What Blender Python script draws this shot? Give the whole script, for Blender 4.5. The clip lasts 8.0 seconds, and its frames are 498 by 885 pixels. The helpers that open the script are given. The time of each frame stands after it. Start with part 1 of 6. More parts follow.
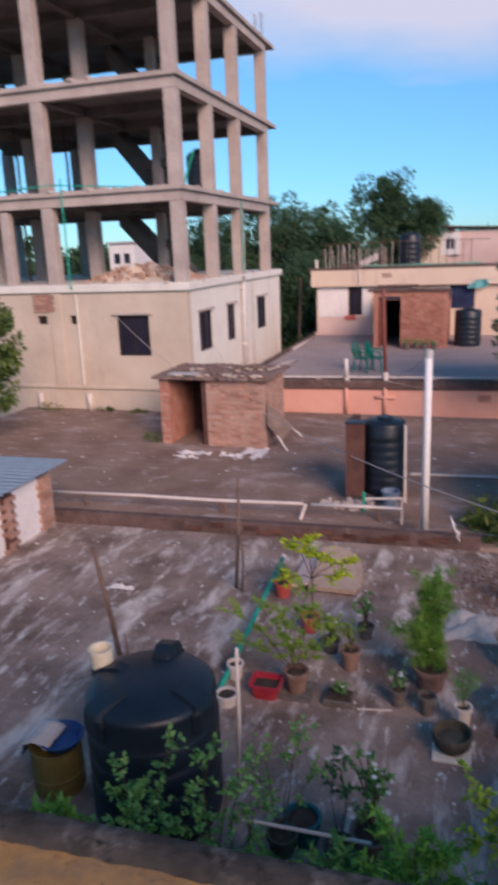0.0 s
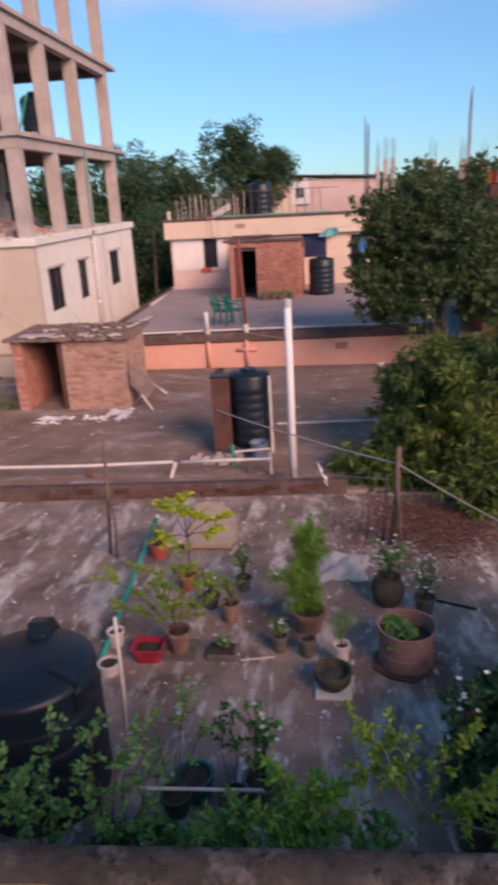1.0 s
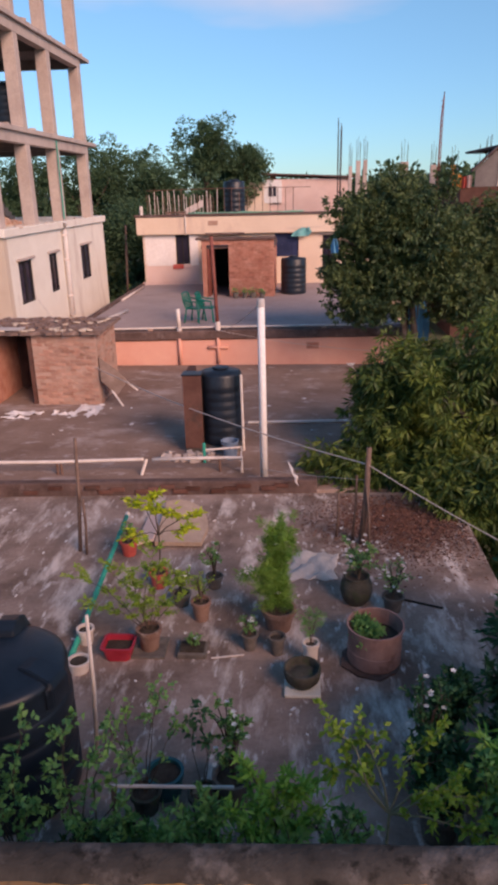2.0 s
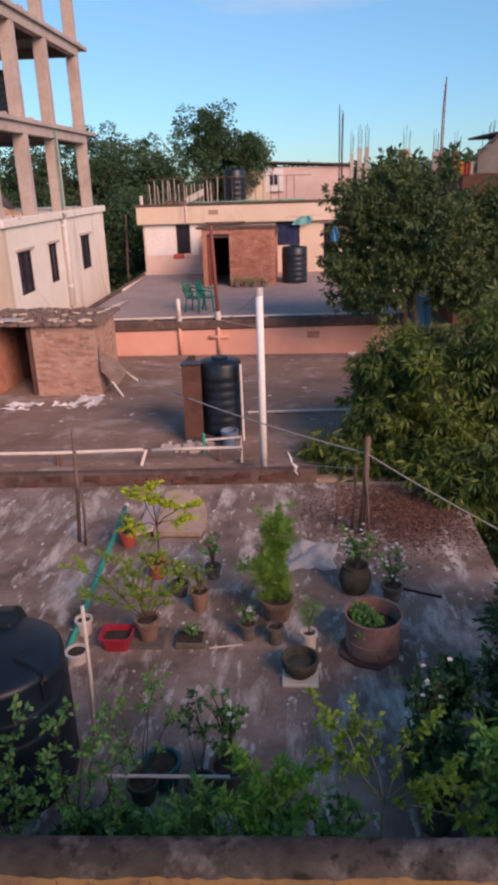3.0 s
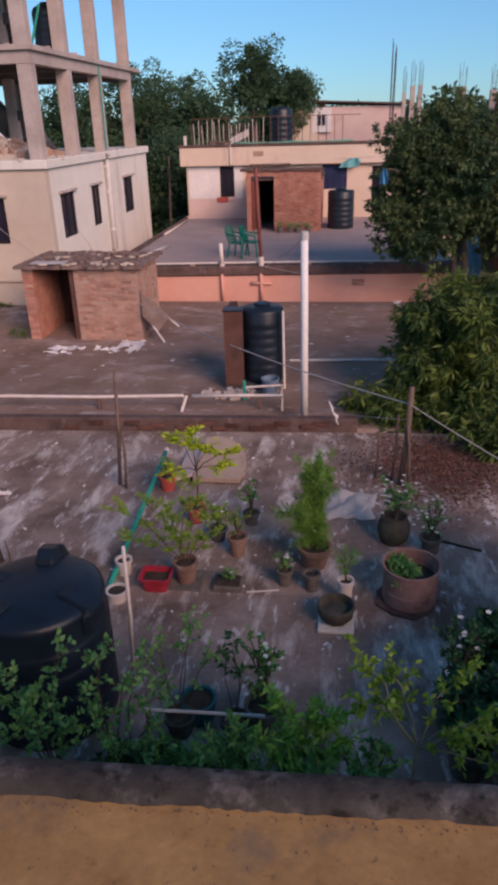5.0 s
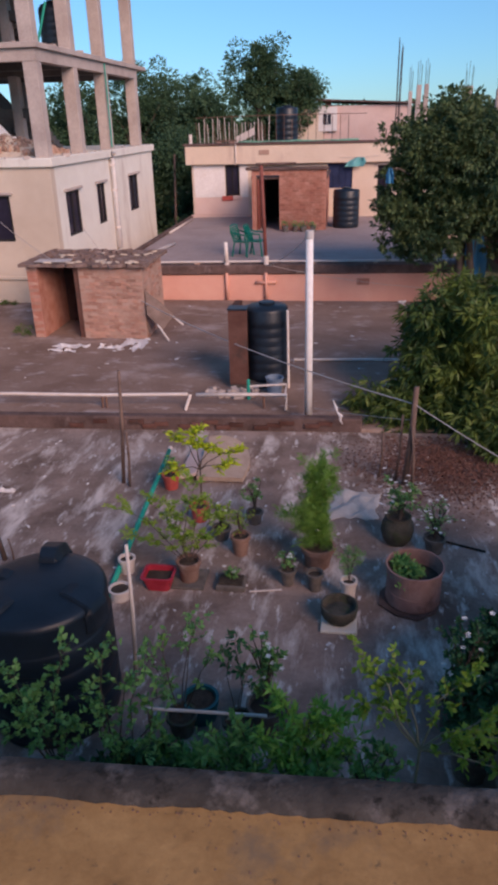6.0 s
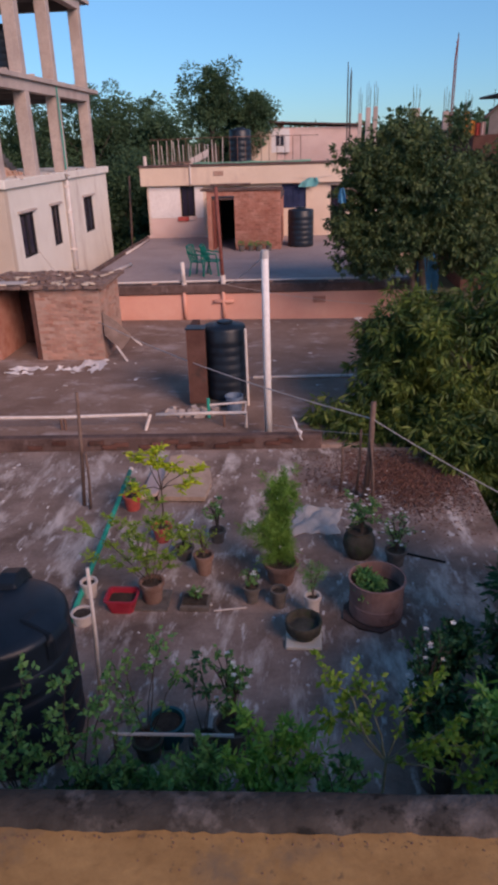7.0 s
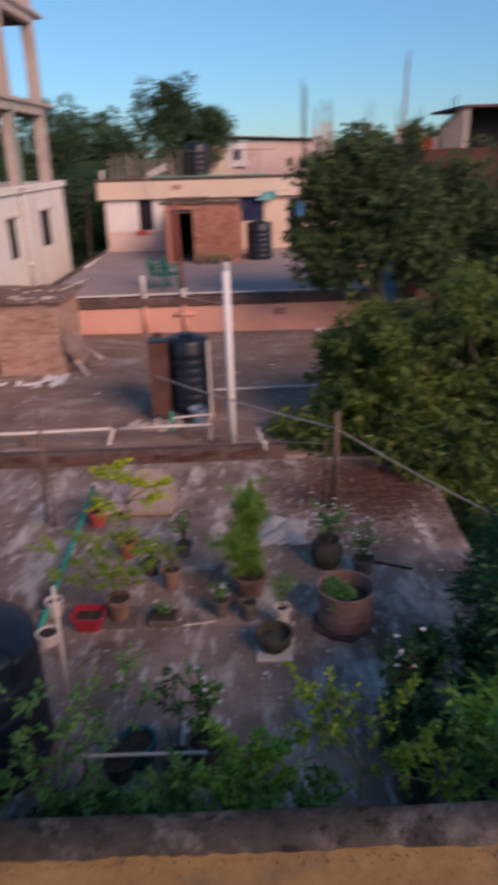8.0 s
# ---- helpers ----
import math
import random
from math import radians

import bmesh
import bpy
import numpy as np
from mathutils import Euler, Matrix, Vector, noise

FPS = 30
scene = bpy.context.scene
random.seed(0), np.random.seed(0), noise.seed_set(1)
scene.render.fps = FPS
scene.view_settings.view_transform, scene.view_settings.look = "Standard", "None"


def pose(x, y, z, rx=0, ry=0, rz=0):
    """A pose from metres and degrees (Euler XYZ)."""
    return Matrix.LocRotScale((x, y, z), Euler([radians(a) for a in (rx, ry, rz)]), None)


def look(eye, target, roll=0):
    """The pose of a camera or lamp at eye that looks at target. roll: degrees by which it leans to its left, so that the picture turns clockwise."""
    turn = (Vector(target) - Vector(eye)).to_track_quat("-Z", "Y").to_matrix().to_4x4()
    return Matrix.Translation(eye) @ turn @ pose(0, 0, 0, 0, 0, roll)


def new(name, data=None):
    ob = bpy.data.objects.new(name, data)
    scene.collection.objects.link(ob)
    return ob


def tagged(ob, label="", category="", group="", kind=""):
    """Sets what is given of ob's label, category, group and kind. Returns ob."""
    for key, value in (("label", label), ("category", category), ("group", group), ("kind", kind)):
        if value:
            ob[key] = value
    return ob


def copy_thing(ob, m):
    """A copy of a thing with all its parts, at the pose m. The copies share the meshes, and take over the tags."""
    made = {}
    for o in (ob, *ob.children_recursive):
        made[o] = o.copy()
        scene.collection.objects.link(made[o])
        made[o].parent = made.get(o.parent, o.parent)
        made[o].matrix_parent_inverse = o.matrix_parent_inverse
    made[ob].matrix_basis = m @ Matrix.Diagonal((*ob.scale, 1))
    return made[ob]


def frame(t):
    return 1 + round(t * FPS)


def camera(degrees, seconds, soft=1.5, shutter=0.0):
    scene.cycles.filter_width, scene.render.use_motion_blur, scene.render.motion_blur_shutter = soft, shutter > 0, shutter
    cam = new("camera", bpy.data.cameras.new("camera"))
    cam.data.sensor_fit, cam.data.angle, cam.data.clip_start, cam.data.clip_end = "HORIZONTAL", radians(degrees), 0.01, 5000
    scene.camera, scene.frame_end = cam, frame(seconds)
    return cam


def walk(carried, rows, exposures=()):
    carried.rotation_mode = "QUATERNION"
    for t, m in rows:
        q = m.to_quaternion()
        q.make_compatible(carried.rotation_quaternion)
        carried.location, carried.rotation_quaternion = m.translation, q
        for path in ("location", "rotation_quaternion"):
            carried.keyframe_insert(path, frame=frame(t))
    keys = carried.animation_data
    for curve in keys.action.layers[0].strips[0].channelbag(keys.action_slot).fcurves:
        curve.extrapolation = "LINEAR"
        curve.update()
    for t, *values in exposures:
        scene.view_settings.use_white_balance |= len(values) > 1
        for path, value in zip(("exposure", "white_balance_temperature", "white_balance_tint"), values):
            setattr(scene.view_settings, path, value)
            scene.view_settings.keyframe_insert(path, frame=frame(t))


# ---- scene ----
cam = camera(39.1, 8.0, soft=3.9, shutter=0.8)
PATH = [
    (0, (0.481, 0.576, 4.718), (-0.113, 2.41, 4.188), -2.2),
    (0.5, (0.505, 0.737, 4.683), (0.06, 2.588, 4.071), -3.2),
    (1, (0.453, 0.746, 4.68), (0.229, 2.618, 4.014), -3.1),
    (1.5, (0.389, 0.694, 4.724), (0.259, 2.572, 4.048), -1.2),
    (3, (0.476, 0.745, 4.699), (0.331, 2.612, 3.996), -1.8),
    (3.5, (0.49, 0.745, 4.692), (0.386, 2.601, 3.953), -2.0),
    (4, (0.488, 0.766, 4.683), (0.34, 2.6, 3.898), -2.5),
    (4.5, (0.45, 0.771, 4.665), (0.223, 2.578, 3.837), -2.2),
    (6, (0.437, 0.792, 4.649), (0.175, 2.591, 3.814), -1.5),
    (6.5, (0.452, 0.775, 4.658), (0.231, 2.578, 3.821), -1.8),
    (7, (0.466, 0.771, 4.661), (0.309, 2.602, 3.87), -1.7),
    (7.5, (0.461, 0.768, 4.677), (0.284, 2.596, 3.884), -1.4),
    (7.7, (0.461, 0.768, 4.677), (0.283, 2.596, 3.892), -1.5),
    (8, (0.435, 0.797, 4.64), (0.384, 2.646, 3.879), -1.7),
]
walk(cam, [(t, look(eye, target, roll)) for t, eye, target, roll in PATH],
     exposures=((0, -0.03, 6200, 1), (0.5, 0.04, 6500, 8), (1.5, 0.07, 7350, 12), (3.5, 0.02, 7200, 10), (4.0, -0.16, 6850, 10),
                (4.5, -0.27, 6700, 9), (6.5, -0.11, 6350, 6), (7.0, -0.26, 6550, 10), (7.5, -0.26, 6800, 9), (8, -0.23, 6950, 9)))


# ---- light ----
CLOUD = (-0.06, 0.95, 0.275)            # the way to the cloud bank
SUN_AZ, SUN_EL = 140.0, 26.5          # degrees clockwise from +y, and above the horizon
world = bpy.data.worlds.new("world")
scene.world = world
world.use_nodes = True
wn, wl = world.node_tree.nodes, world.node_tree.links
wn.clear()
w_out = wn.new("ShaderNodeOutputWorld")
w_bg = wn.new("ShaderNodeBackground")
w_bg.inputs["Strength"].default_value = 0.15
sky = wn.new("ShaderNodeTexSky")
sky.sky_type = "NISHITA"
sky.sun_disc = False
sky.sun_elevation = radians(SUN_EL)
sky.sun_rotation = radians(SUN_AZ)
sky.air_density, sky.dust_density, sky.ozone_density = 1.0, 0.0, 2.0
# a long soft cloud bank, lit pink from below
w_tc = wn.new("ShaderNodeTexCoord")
w_off = wn.new("ShaderNodeVectorMath")
w_off.operation = "SUBTRACT"
w_off.inputs[1].default_value = CLOUD
w_map = wn.new("ShaderNodeMapping")
w_map.inputs["Scale"].default_value = (2.6, 2.6, 11.0)
w_len = wn.new("ShaderNodeVectorMath")
w_len.operation = "LENGTH"
w_noise = wn.new("ShaderNodeTexNoise")
w_noise.inputs["Scale"].default_value = 1.3
w_noise.inputs["Detail"].default_value = 4.0
w_sum = wn.new("ShaderNodeMath")
w_sum.operation = "MULTIPLY_ADD"
w_sum.inputs[1].default_value = 1.1
w_ramp = wn.new("ShaderNodeMapRange")
w_ramp.inputs["From Min"].default_value, w_ramp.inputs["From Max"].default_value = 1.55, 0.9
w_ramp.inputs["To Max"].default_value = 0.8
w_mix = wn.new("ShaderNodeMixRGB")
w_mix.inputs["Color2"].default_value = (5.6, 4.7, 5.5, 1)
wl.new(w_tc.outputs["Generated"], w_off.inputs[0])
wl.new(w_off.outputs["Vector"], w_map.inputs["Vector"])
wl.new(w_map.outputs["Vector"], w_noise.inputs["Vector"])
wl.new(w_map.outputs["Vector"], w_len.inputs[0])
wl.new(w_noise.outputs["Fac"], w_sum.inputs[0])
wl.new(w_len.outputs["Value"], w_sum.inputs[2])
wl.new(w_sum.outputs["Value"], w_ramp.inputs["Value"])
wl.new(w_ramp.outputs["Result"], w_mix.inputs["Fac"])
w_tint = wn.new("ShaderNodeMixRGB")
w_tint.blend_type = "MULTIPLY"
w_tint.inputs["Fac"].default_value = 1.0
w_tint.inputs["Color2"].default_value = (0.7, 0.98, 1.13, 1)
wl.new(sky.outputs["Color"], w_tint.inputs["Color1"])
# thin evening haze dims the band over the horizon
w_sep = wn.new("ShaderNodeSeparateXYZ")
w_band = wn.new("ShaderNodeMapRange")
w_band.inputs["From Min"].default_value, w_band.inputs["From Max"].default_value = 0.0, 0.35
w_haze = wn.new("ShaderNodeMixRGB")
w_haze.inputs["Color1"].default_value, w_haze.inputs["Color2"].default_value = (0.47, 0.55, 0.78, 1), (1, 1, 1, 1)
w_dim = wn.new("ShaderNodeMixRGB")
w_dim.blend_type = "MULTIPLY"
w_dim.inputs["Fac"].default_value = 1.0
wl.new(w_tc.outputs["Generated"], w_sep.inputs["Vector"])
wl.new(w_sep.outputs["Z"], w_band.inputs["Value"])
wl.new(w_band.outputs["Result"], w_haze.inputs["Fac"])
wl.new(w_tint.outputs["Color"], w_dim.inputs["Color1"])
wl.new(w_haze.outputs["Color"], w_dim.inputs["Color2"])
wl.new(w_dim.outputs["Color"], w_mix.inputs["Color1"])
wl.new(w_mix.outputs["Color"], w_bg.inputs["Color"])
wl.new(w_bg.outputs["Background"], w_out.inputs["Surface"])

sun_data = bpy.data.lights.new("sun", "SUN")
sun_data.energy = 4.4
sun_data.angle = radians(33)
sun_data.color = (1.0, 0.65, 0.53)
sun = new("sun", sun_data)
_a, _e = radians(SUN_AZ), radians(SUN_EL)
sun.matrix_world = look((20 * math.sin(_a) * math.cos(_e), 20 * math.cos(_a) * math.cos(_e), 20 * math.sin(_e)), (0, 0, 0))


# ---- materials ----
def material(name, colours, rough=0.85, scale=3.0, fine=40.0, bump=0.3, metal=0.0, stain=None, stain_scale=0.6,
             stain_at=0.55, stretch=(1, 1, 1), random_tone=0.0, island_tone=0.0, spec=0.3, streak=None, streak_scale=7.0, streak_at=0.56, smear=0.0):
    """Two colours mixed by broad noise, grain at a fine scale, and if asked stains of a third colour in patches."""
    m = bpy.data.materials.new(name)
    m.use_nodes = True
    n, l = m.node_tree.nodes, m.node_tree.links
    b = n["Principled BSDF"]
    b.inputs["Roughness"].default_value = rough
    b.inputs["Metallic"].default_value = metal
    b.inputs["Specular IOR Level"].default_value = spec
    geo = n.new("ShaderNodeNewGeometry")
    mp = n.new("ShaderNodeMapping")
    mp.inputs["Scale"].default_value = stretch
    l.new(geo.outputs["Position"], mp.inputs["Vector"])

    def noise_node(sc, detail, stretched=False, distort=0.0):
        t = n.new("ShaderNodeTexNoise")
        t.inputs["Scale"].default_value = sc
        t.inputs["Detail"].default_value = detail
        t.inputs["Roughness"].default_value = 0.65
        t.inputs["Distortion"].default_value = distort
        l.new((mp.outputs["Vector"] if stretched else geo.outputs["Position"]), t.inputs["Vector"])
        return t.outputs["Fac"]

    def ramp(fac, p0, p1):
        r = n.new("ShaderNodeMapRange")
        r.inputs["From Min"].default_value, r.inputs["From Max"].default_value = p0, p1
        l.new(fac, r.inputs["Value"])
        return r.outputs["Result"]

    def mix(fac, c1, c2, kind="MIX"):
        x = n.new("ShaderNodeMixRGB")
        x.blend_type = kind
        for sock, v in ((x.inputs["Fac"], fac), (x.inputs["Color1"], c1), (x.inputs["Color2"], c2)):
            if isinstance(v, (int, float)):
                sock.default_value = v
            elif isinstance(v, tuple):
                sock.default_value = (*v, 1)
            else:
                l.new(v, sock)
        return x.outputs["Color"]

    col = mix(ramp(noise_node(scale, 6), 0.35, 0.65), colours[0], colours[1])
    grain = noise_node(fine, 4)
    col = mix(ramp(grain, 0.3, 0.75), col, mix(1.0, col, (0.8, 0.78, 0.78), "MULTIPLY"))
    if stain:
        col = mix(ramp(noise_node(stain_scale, 9, True, smear), stain_at, stain_at + 0.14), col, stain)
    if streak:
        col = mix(ramp(noise_node(streak_scale, 6, True), streak_at, streak_at + 0.1), col, streak)
    tone = None
    if random_tone:
        oi = n.new("ShaderNodeObjectInfo")
        tone, amount = oi.outputs["Random"], random_tone
    if island_tone:
        tone, amount = geo.outputs["Random Per Island"], island_tone
    if tone:
        hs = n.new("ShaderNodeHueSaturation")
        r = n.new("ShaderNodeMapRange")
        r.inputs["To Min"].default_value, r.inputs["To Max"].default_value = 1 - amount, 1 + amount
        l.new(tone, r.inputs["Value"])
        l.new(r.outputs["Result"], hs.inputs["Value"])
        l.new(col, hs.inputs["Color"])
        col = hs.outputs["Color"]
    l.new(col, b.inputs["Base Color"])
    if bump:
        bp = n.new("ShaderNodeBump")
        bp.inputs["Strength"].default_value = bump
        bp.inputs["Distance"].default_value = 0.02
        l.new(grain, bp.inputs["Height"])
        l.new(bp.outputs["Normal"], b.inputs["Normal"])
    return m


def leaf_material(name, dark, light, rough=0.5, clump=2.5):
    """Leaves: tone varies from leaf to leaf and in patches; some light passes through."""
    m = bpy.data.materials.new(name)
    m.use_nodes = True
    n, l = m.node_tree.nodes, m.node_tree.links
    b = n["Principled BSDF"]
    b.inputs["Roughness"].default_value = rough
    b.inputs["Specular IOR Level"].default_value = 0.35
    geo = n.new("ShaderNodeNewGeometry")
    t = n.new("ShaderNodeTexNoise")
    t.inputs["Scale"].default_value = clump
    t.inputs["Detail"].default_value = 3
    l.new(geo.outputs["Position"], t.inputs["Vector"])
    add = n.new("ShaderNodeMath")
    add.operation = "MULTIPLY_ADD"
    add.inputs[1].default_value = 0.5
    l.new(geo.outputs["Random Per Island"], add.inputs[0])
    sub = n.new("ShaderNodeMapRange")
    sub.inputs["From Min"].default_value, sub.inputs["From Max"].default_value = 0.3, 0.8
    sub.inputs["To Min"].default_value, sub.inputs["To Max"].default_value = -0.1, 0.7
    l.new(t.outputs["Fac"], sub.inputs["Value"])
    l.new(sub.outputs["Result"], add.inputs[2])
    x = n.new("ShaderNodeMixRGB")
    x.inputs["Color1"].default_value, x.inputs["Color2"].default_value = (*dark, 1), (*light, 1)
    l.new(add.outputs["Value"], x.inputs["Fac"])
    l.new(x.outputs["Color"], b.inputs["Base Color"])
    tr = n.new("ShaderNodeBsdfTranslucent")
    l.new(x.outputs["Color"], tr.inputs["Color"])
    ms = n.new("ShaderNodeMixShader")
    ms.inputs["Fac"].default_value = 0.3
    l.new(b.outputs["BSDF"], ms.inputs[1])
    l.new(tr.outputs["BSDF"], ms.inputs[2])
    l.new(ms.outputs["Shader"], n["Material Output"].inputs["Surface"])
    return m


ROOF_NEAR = material("weathered roof concrete", ((0.168, 0.117, 0.096), (0.405, 0.305, 0.262)), 0.9, 1.1, 22, 0.5,
                     stain=(0.65, 0.565, 0.52), stain_scale=1.9, stain_at=0.52, stretch=(1.2, 0.4, 1),
                     streak=(0.62, 0.56, 0.53), streak_scale=7.0, streak_at=0.57, smear=0.25)
ROOF_MID = material("old roof screed", ((0.215, 0.14, 0.11), (0.33, 0.235, 0.195)), 0.9, 0.7, 18, 0.4,
                    stain=(0.45, 0.37, 0.35), stain_scale=0.7, stain_at=0.57, stretch=(0.6, 1.0, 1),
                    streak=(0.4, 0.33, 0.315), streak_scale=3.5, streak_at=0.57, smear=0.2)
ROOF_FAR = material("grey roof screed", ((0.35, 0.285, 0.28), (0.44, 0.365, 0.36)), 0.9, 0.5, 14, 0.3,
                    stain=(0.25, 0.21, 0.22), stain_scale=0.8, stain_at=0.58, stretch=(0.5, 1, 1))
BLACKENED = material("blackened concrete edge", ((0.085, 0.055, 0.05), (0.17, 0.115, 0.105)), 0.95, 2.5, 25, 0.6,
                     stain=(0.26, 0.2, 0.19), stain_scale=1.6, stain_at=0.58)
PINK = material("salmon wall paint", ((0.72, 0.37, 0.29), (0.78, 0.44, 0.35)), 0.8, 0.8, 70, 0.1,
                stain=(0.6, 0.3, 0.22), stain_scale=0.7, stain_at=0.56, stretch=(1, 1, 0.4))
RENDER_WARM = material("bare cement render", ((0.56, 0.46, 0.37), (0.66, 0.56, 0.46)), 0.9, 0.7, 70, 0.1,
                       stain=(0.42, 0.34, 0.29), stain_scale=0.5, stain_at=0.56, stretch=(1, 1, 0.35))
RENDER_PALE = material("pale render", ((0.74, 0.7, 0.63), (0.82, 0.79, 0.72)), 0.9, 0.8, 70, 0.1,
                       stain=(0.5, 0.43, 0.38), stain_scale=0.6, stain_at=0.56, stretch=(1, 1, 0.3))
CONCRETE = material("raw column concrete", ((0.42, 0.35, 0.32), (0.55, 0.47, 0.43)), 0.9, 1.2, 20, 0.35,
                    stain=(0.33, 0.27, 0.25), stain_scale=1.0, stain_at=0.58, stretch=(1, 1, 0.3))
# Dark concrete; carries the shade of the tower's undersides and stairs in its colour
SOFFIT = material("dark concrete, also for shade", ((0.13, 0.117, 0.115), (0.22, 0.2, 0.19)), 0.95, 0.8, 14, 0.4,
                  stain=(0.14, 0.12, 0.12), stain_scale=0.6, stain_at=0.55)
HOUSE_CREAM = material("cream house paint", ((0.7, 0.56, 0.45), (0.78, 0.64, 0.52)), 0.85, 0.6, 70, 0.1,
                       stain=(0.5, 0.38, 0.32), stain_scale=0.7, stain_at=0.56, stretch=(1, 1, 0.3))
HOUSE_PINK = material("pale pink plaster", ((0.72, 0.52, 0.47), (0.78, 0.6, 0.55)), 0.85, 0.6, 70, 0.1,
                      stain=(0.55, 0.4, 0.36), stain_scale=0.5, stain_at=0.56)
WHITE = material("white paint", ((0.78, 0.74, 0.73), (0.84, 0.81, 0.8)), 0.7, 1.5, 20, 0.1,
                 stain=(0.62, 0.55, 0.52), stain_scale=1.2, stain_at=0.62)
PVC = material("aged white plastic pipe", ((0.66, 0.58, 0.54), (0.78, 0.71, 0.67)), 0.5, 5, 60, 0.05)
CREAM_PVC = material("cream plastic pipe", ((0.72, 0.64, 0.48), (0.8, 0.73, 0.58)), 0.45, 6, 60, 0.05)
BRICK = material("hand-made brick", ((0.38, 0.2, 0.15), (0.49, 0.31, 0.245)), 0.9, 2.5, 45, 0.6,
                 stain=(0.24, 0.15, 0.12), stain_scale=1.6, stain_at=0.56, random_tone=0.2)
BRICK_JOINED = material("weathered brick", ((0.34, 0.14, 0.1), (0.45, 0.23, 0.175)), 0.9, 4, 45, 0.6, island_tone=0.2)
RUBBLE = material("dusty brick rubble", ((0.4, 0.235, 0.18), (0.52, 0.38, 0.3)), 0.95, 3, 45, 0.6, island_tone=0.2)
LID = material("sandy worn concrete", ((0.44, 0.32, 0.245), (0.55, 0.42, 0.33)), 0.95, 4, 40, 0.4, stain=(0.32, 0.23, 0.18), stain_scale=3, stain_at=0.56)
# Dark brick for step and piers; its colour also imitates shade inside the hut
BRICK_SOOT_SHADE = material("sooty brick, also hut shade", ((0.1, 0.045, 0.035), (0.15, 0.075, 0.06)), 0.95, 3, 45, 0.6,
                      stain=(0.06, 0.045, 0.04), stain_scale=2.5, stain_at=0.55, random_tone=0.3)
MORTAR = material("lime mortar", ((0.4, 0.26, 0.205), (0.49, 0.335, 0.275)), 0.95, 3, 40, 0.4)
TANK_BLACK = material("black polyethylene", ((0.006, 0.011, 0.02), (0.014, 0.024, 0.04)), 0.42, 2, 30, 0.08,
                      stain=(0.022, 0.032, 0.048), stain_scale=1.2, stain_at=0.58, spec=0.5)
BOARD = material("dark weathered plywood", ((0.17, 0.12, 0.1), (0.27, 0.2, 0.175)), 0.9, 5, 40, 0.3)
HUT_ROOF = material("dirty broken slab", ((0.15, 0.1, 0.085), (0.27, 0.19, 0.165)), 0.95, 5, 30, 0.7,
                    stain=(0.4, 0.31, 0.28), stain_scale=4, stain_at=0.56)
PALE_BARK = material("pale green bark", ((0.2, 0.2, 0.13), (0.33, 0.32, 0.22)), 0.85, 9, 60, 0.3)
DARK = material("unlit interior", ((0.02, 0.018, 0.018), (0.03, 0.027, 0.027)), 0.9, 2, 20, 0.0)
GLASS_DARK = material("dark window glass", ((0.022, 0.021, 0.038), (0.034, 0.03, 0.052)), 0.12, 1, 10, 0.0, spec=0.5)
BLUE_SHUTTER = material("dark blue shutter paint", ((0.014, 0.024, 0.075), (0.03, 0.045, 0.12)), 0.6, 2, 25, 0.1)
IRON_RED = material("red oxide iron", ((0.2, 0.06, 0.05), (0.28, 0.1, 0.08)), 0.7, 6, 50, 0.3)
DARK_IRON = material("dark reinforcing iron", ((0.06, 0.05, 0.055), (0.1, 0.08, 0.08)), 0.8, 8, 60, 0.2)
IRON_RUST = material("rusty bar", ((0.14, 0.08, 0.06), (0.22, 0.13, 0.1)), 0.85, 8, 60, 0.3)
TIN = material("galvanised sheet", ((0.5, 0.62, 0.72), (0.6, 0.72, 0.82)), 0.5, 1.5, 20, 0.05, metal=0.3)
WOOD = material("weathered stake wood", ((0.13, 0.085, 0.07), (0.21, 0.145, 0.12)), 0.85, 6, 50, 0.4, stretch=(3, 3, 0.5))
BARK = material("tree bark", ((0.07, 0.055, 0.047), (0.14, 0.11, 0.095)), 0.95, 4, 30, 0.8, stretch=(1, 1, 0.3))
TERRACOTTA = material("terracotta", ((0.2, 0.115, 0.09), (0.31, 0.2, 0.165)), 0.85, 7, 60, 0.3,
                      stain=(0.46, 0.38, 0.33), stain_scale=5, stain_at=0.6)
RED_PLASTIC = material("faded red plastic", ((0.5, 0.08, 0.07), (0.6, 0.14, 0.11)), 0.5, 6, 50, 0.05)
CRIMSON_PLASTIC = material("crimson plastic", ((0.36, 0.02, 0.045), (0.46, 0.045, 0.075)), 0.4, 6, 50, 0.05)
SOIL = material("potting soil", ((0.05, 0.038, 0.03), (0.09, 0.07, 0.055)), 0.95, 12, 60, 0.8)
MOSS_POT = material("dark mossy cement", ((0.06, 0.058, 0.05), (0.12, 0.11, 0.09)), 0.95, 9, 50, 0.6, stain=(0.06, 0.085, 0.04), stain_scale=6, stain_at=0.52)
CLAY_GREY = material("mossy cement pot", ((0.12, 0.105, 0.095), (0.2, 0.175, 0.16)), 0.95, 8, 50, 0.5)
DRUM_PINK = material("rust-stained painted drum", ((0.27, 0.155, 0.14), (0.39, 0.25, 0.23)), 0.85, 5, 40, 0.3,
                     stain=(0.14, 0.075, 0.065), stain_scale=3.5, stain_at=0.56)
GREEN_PAINT = material("sea-green painted bamboo", ((0.02, 0.34, 0.25), (0.05, 0.45, 0.33)), 0.5, 6, 50, 0.1)
GREEN_PLASTIC = material("green chair plastic", ((0.006, 0.14, 0.11), (0.012, 0.19, 0.14)), 0.4, 5, 40, 0.05)
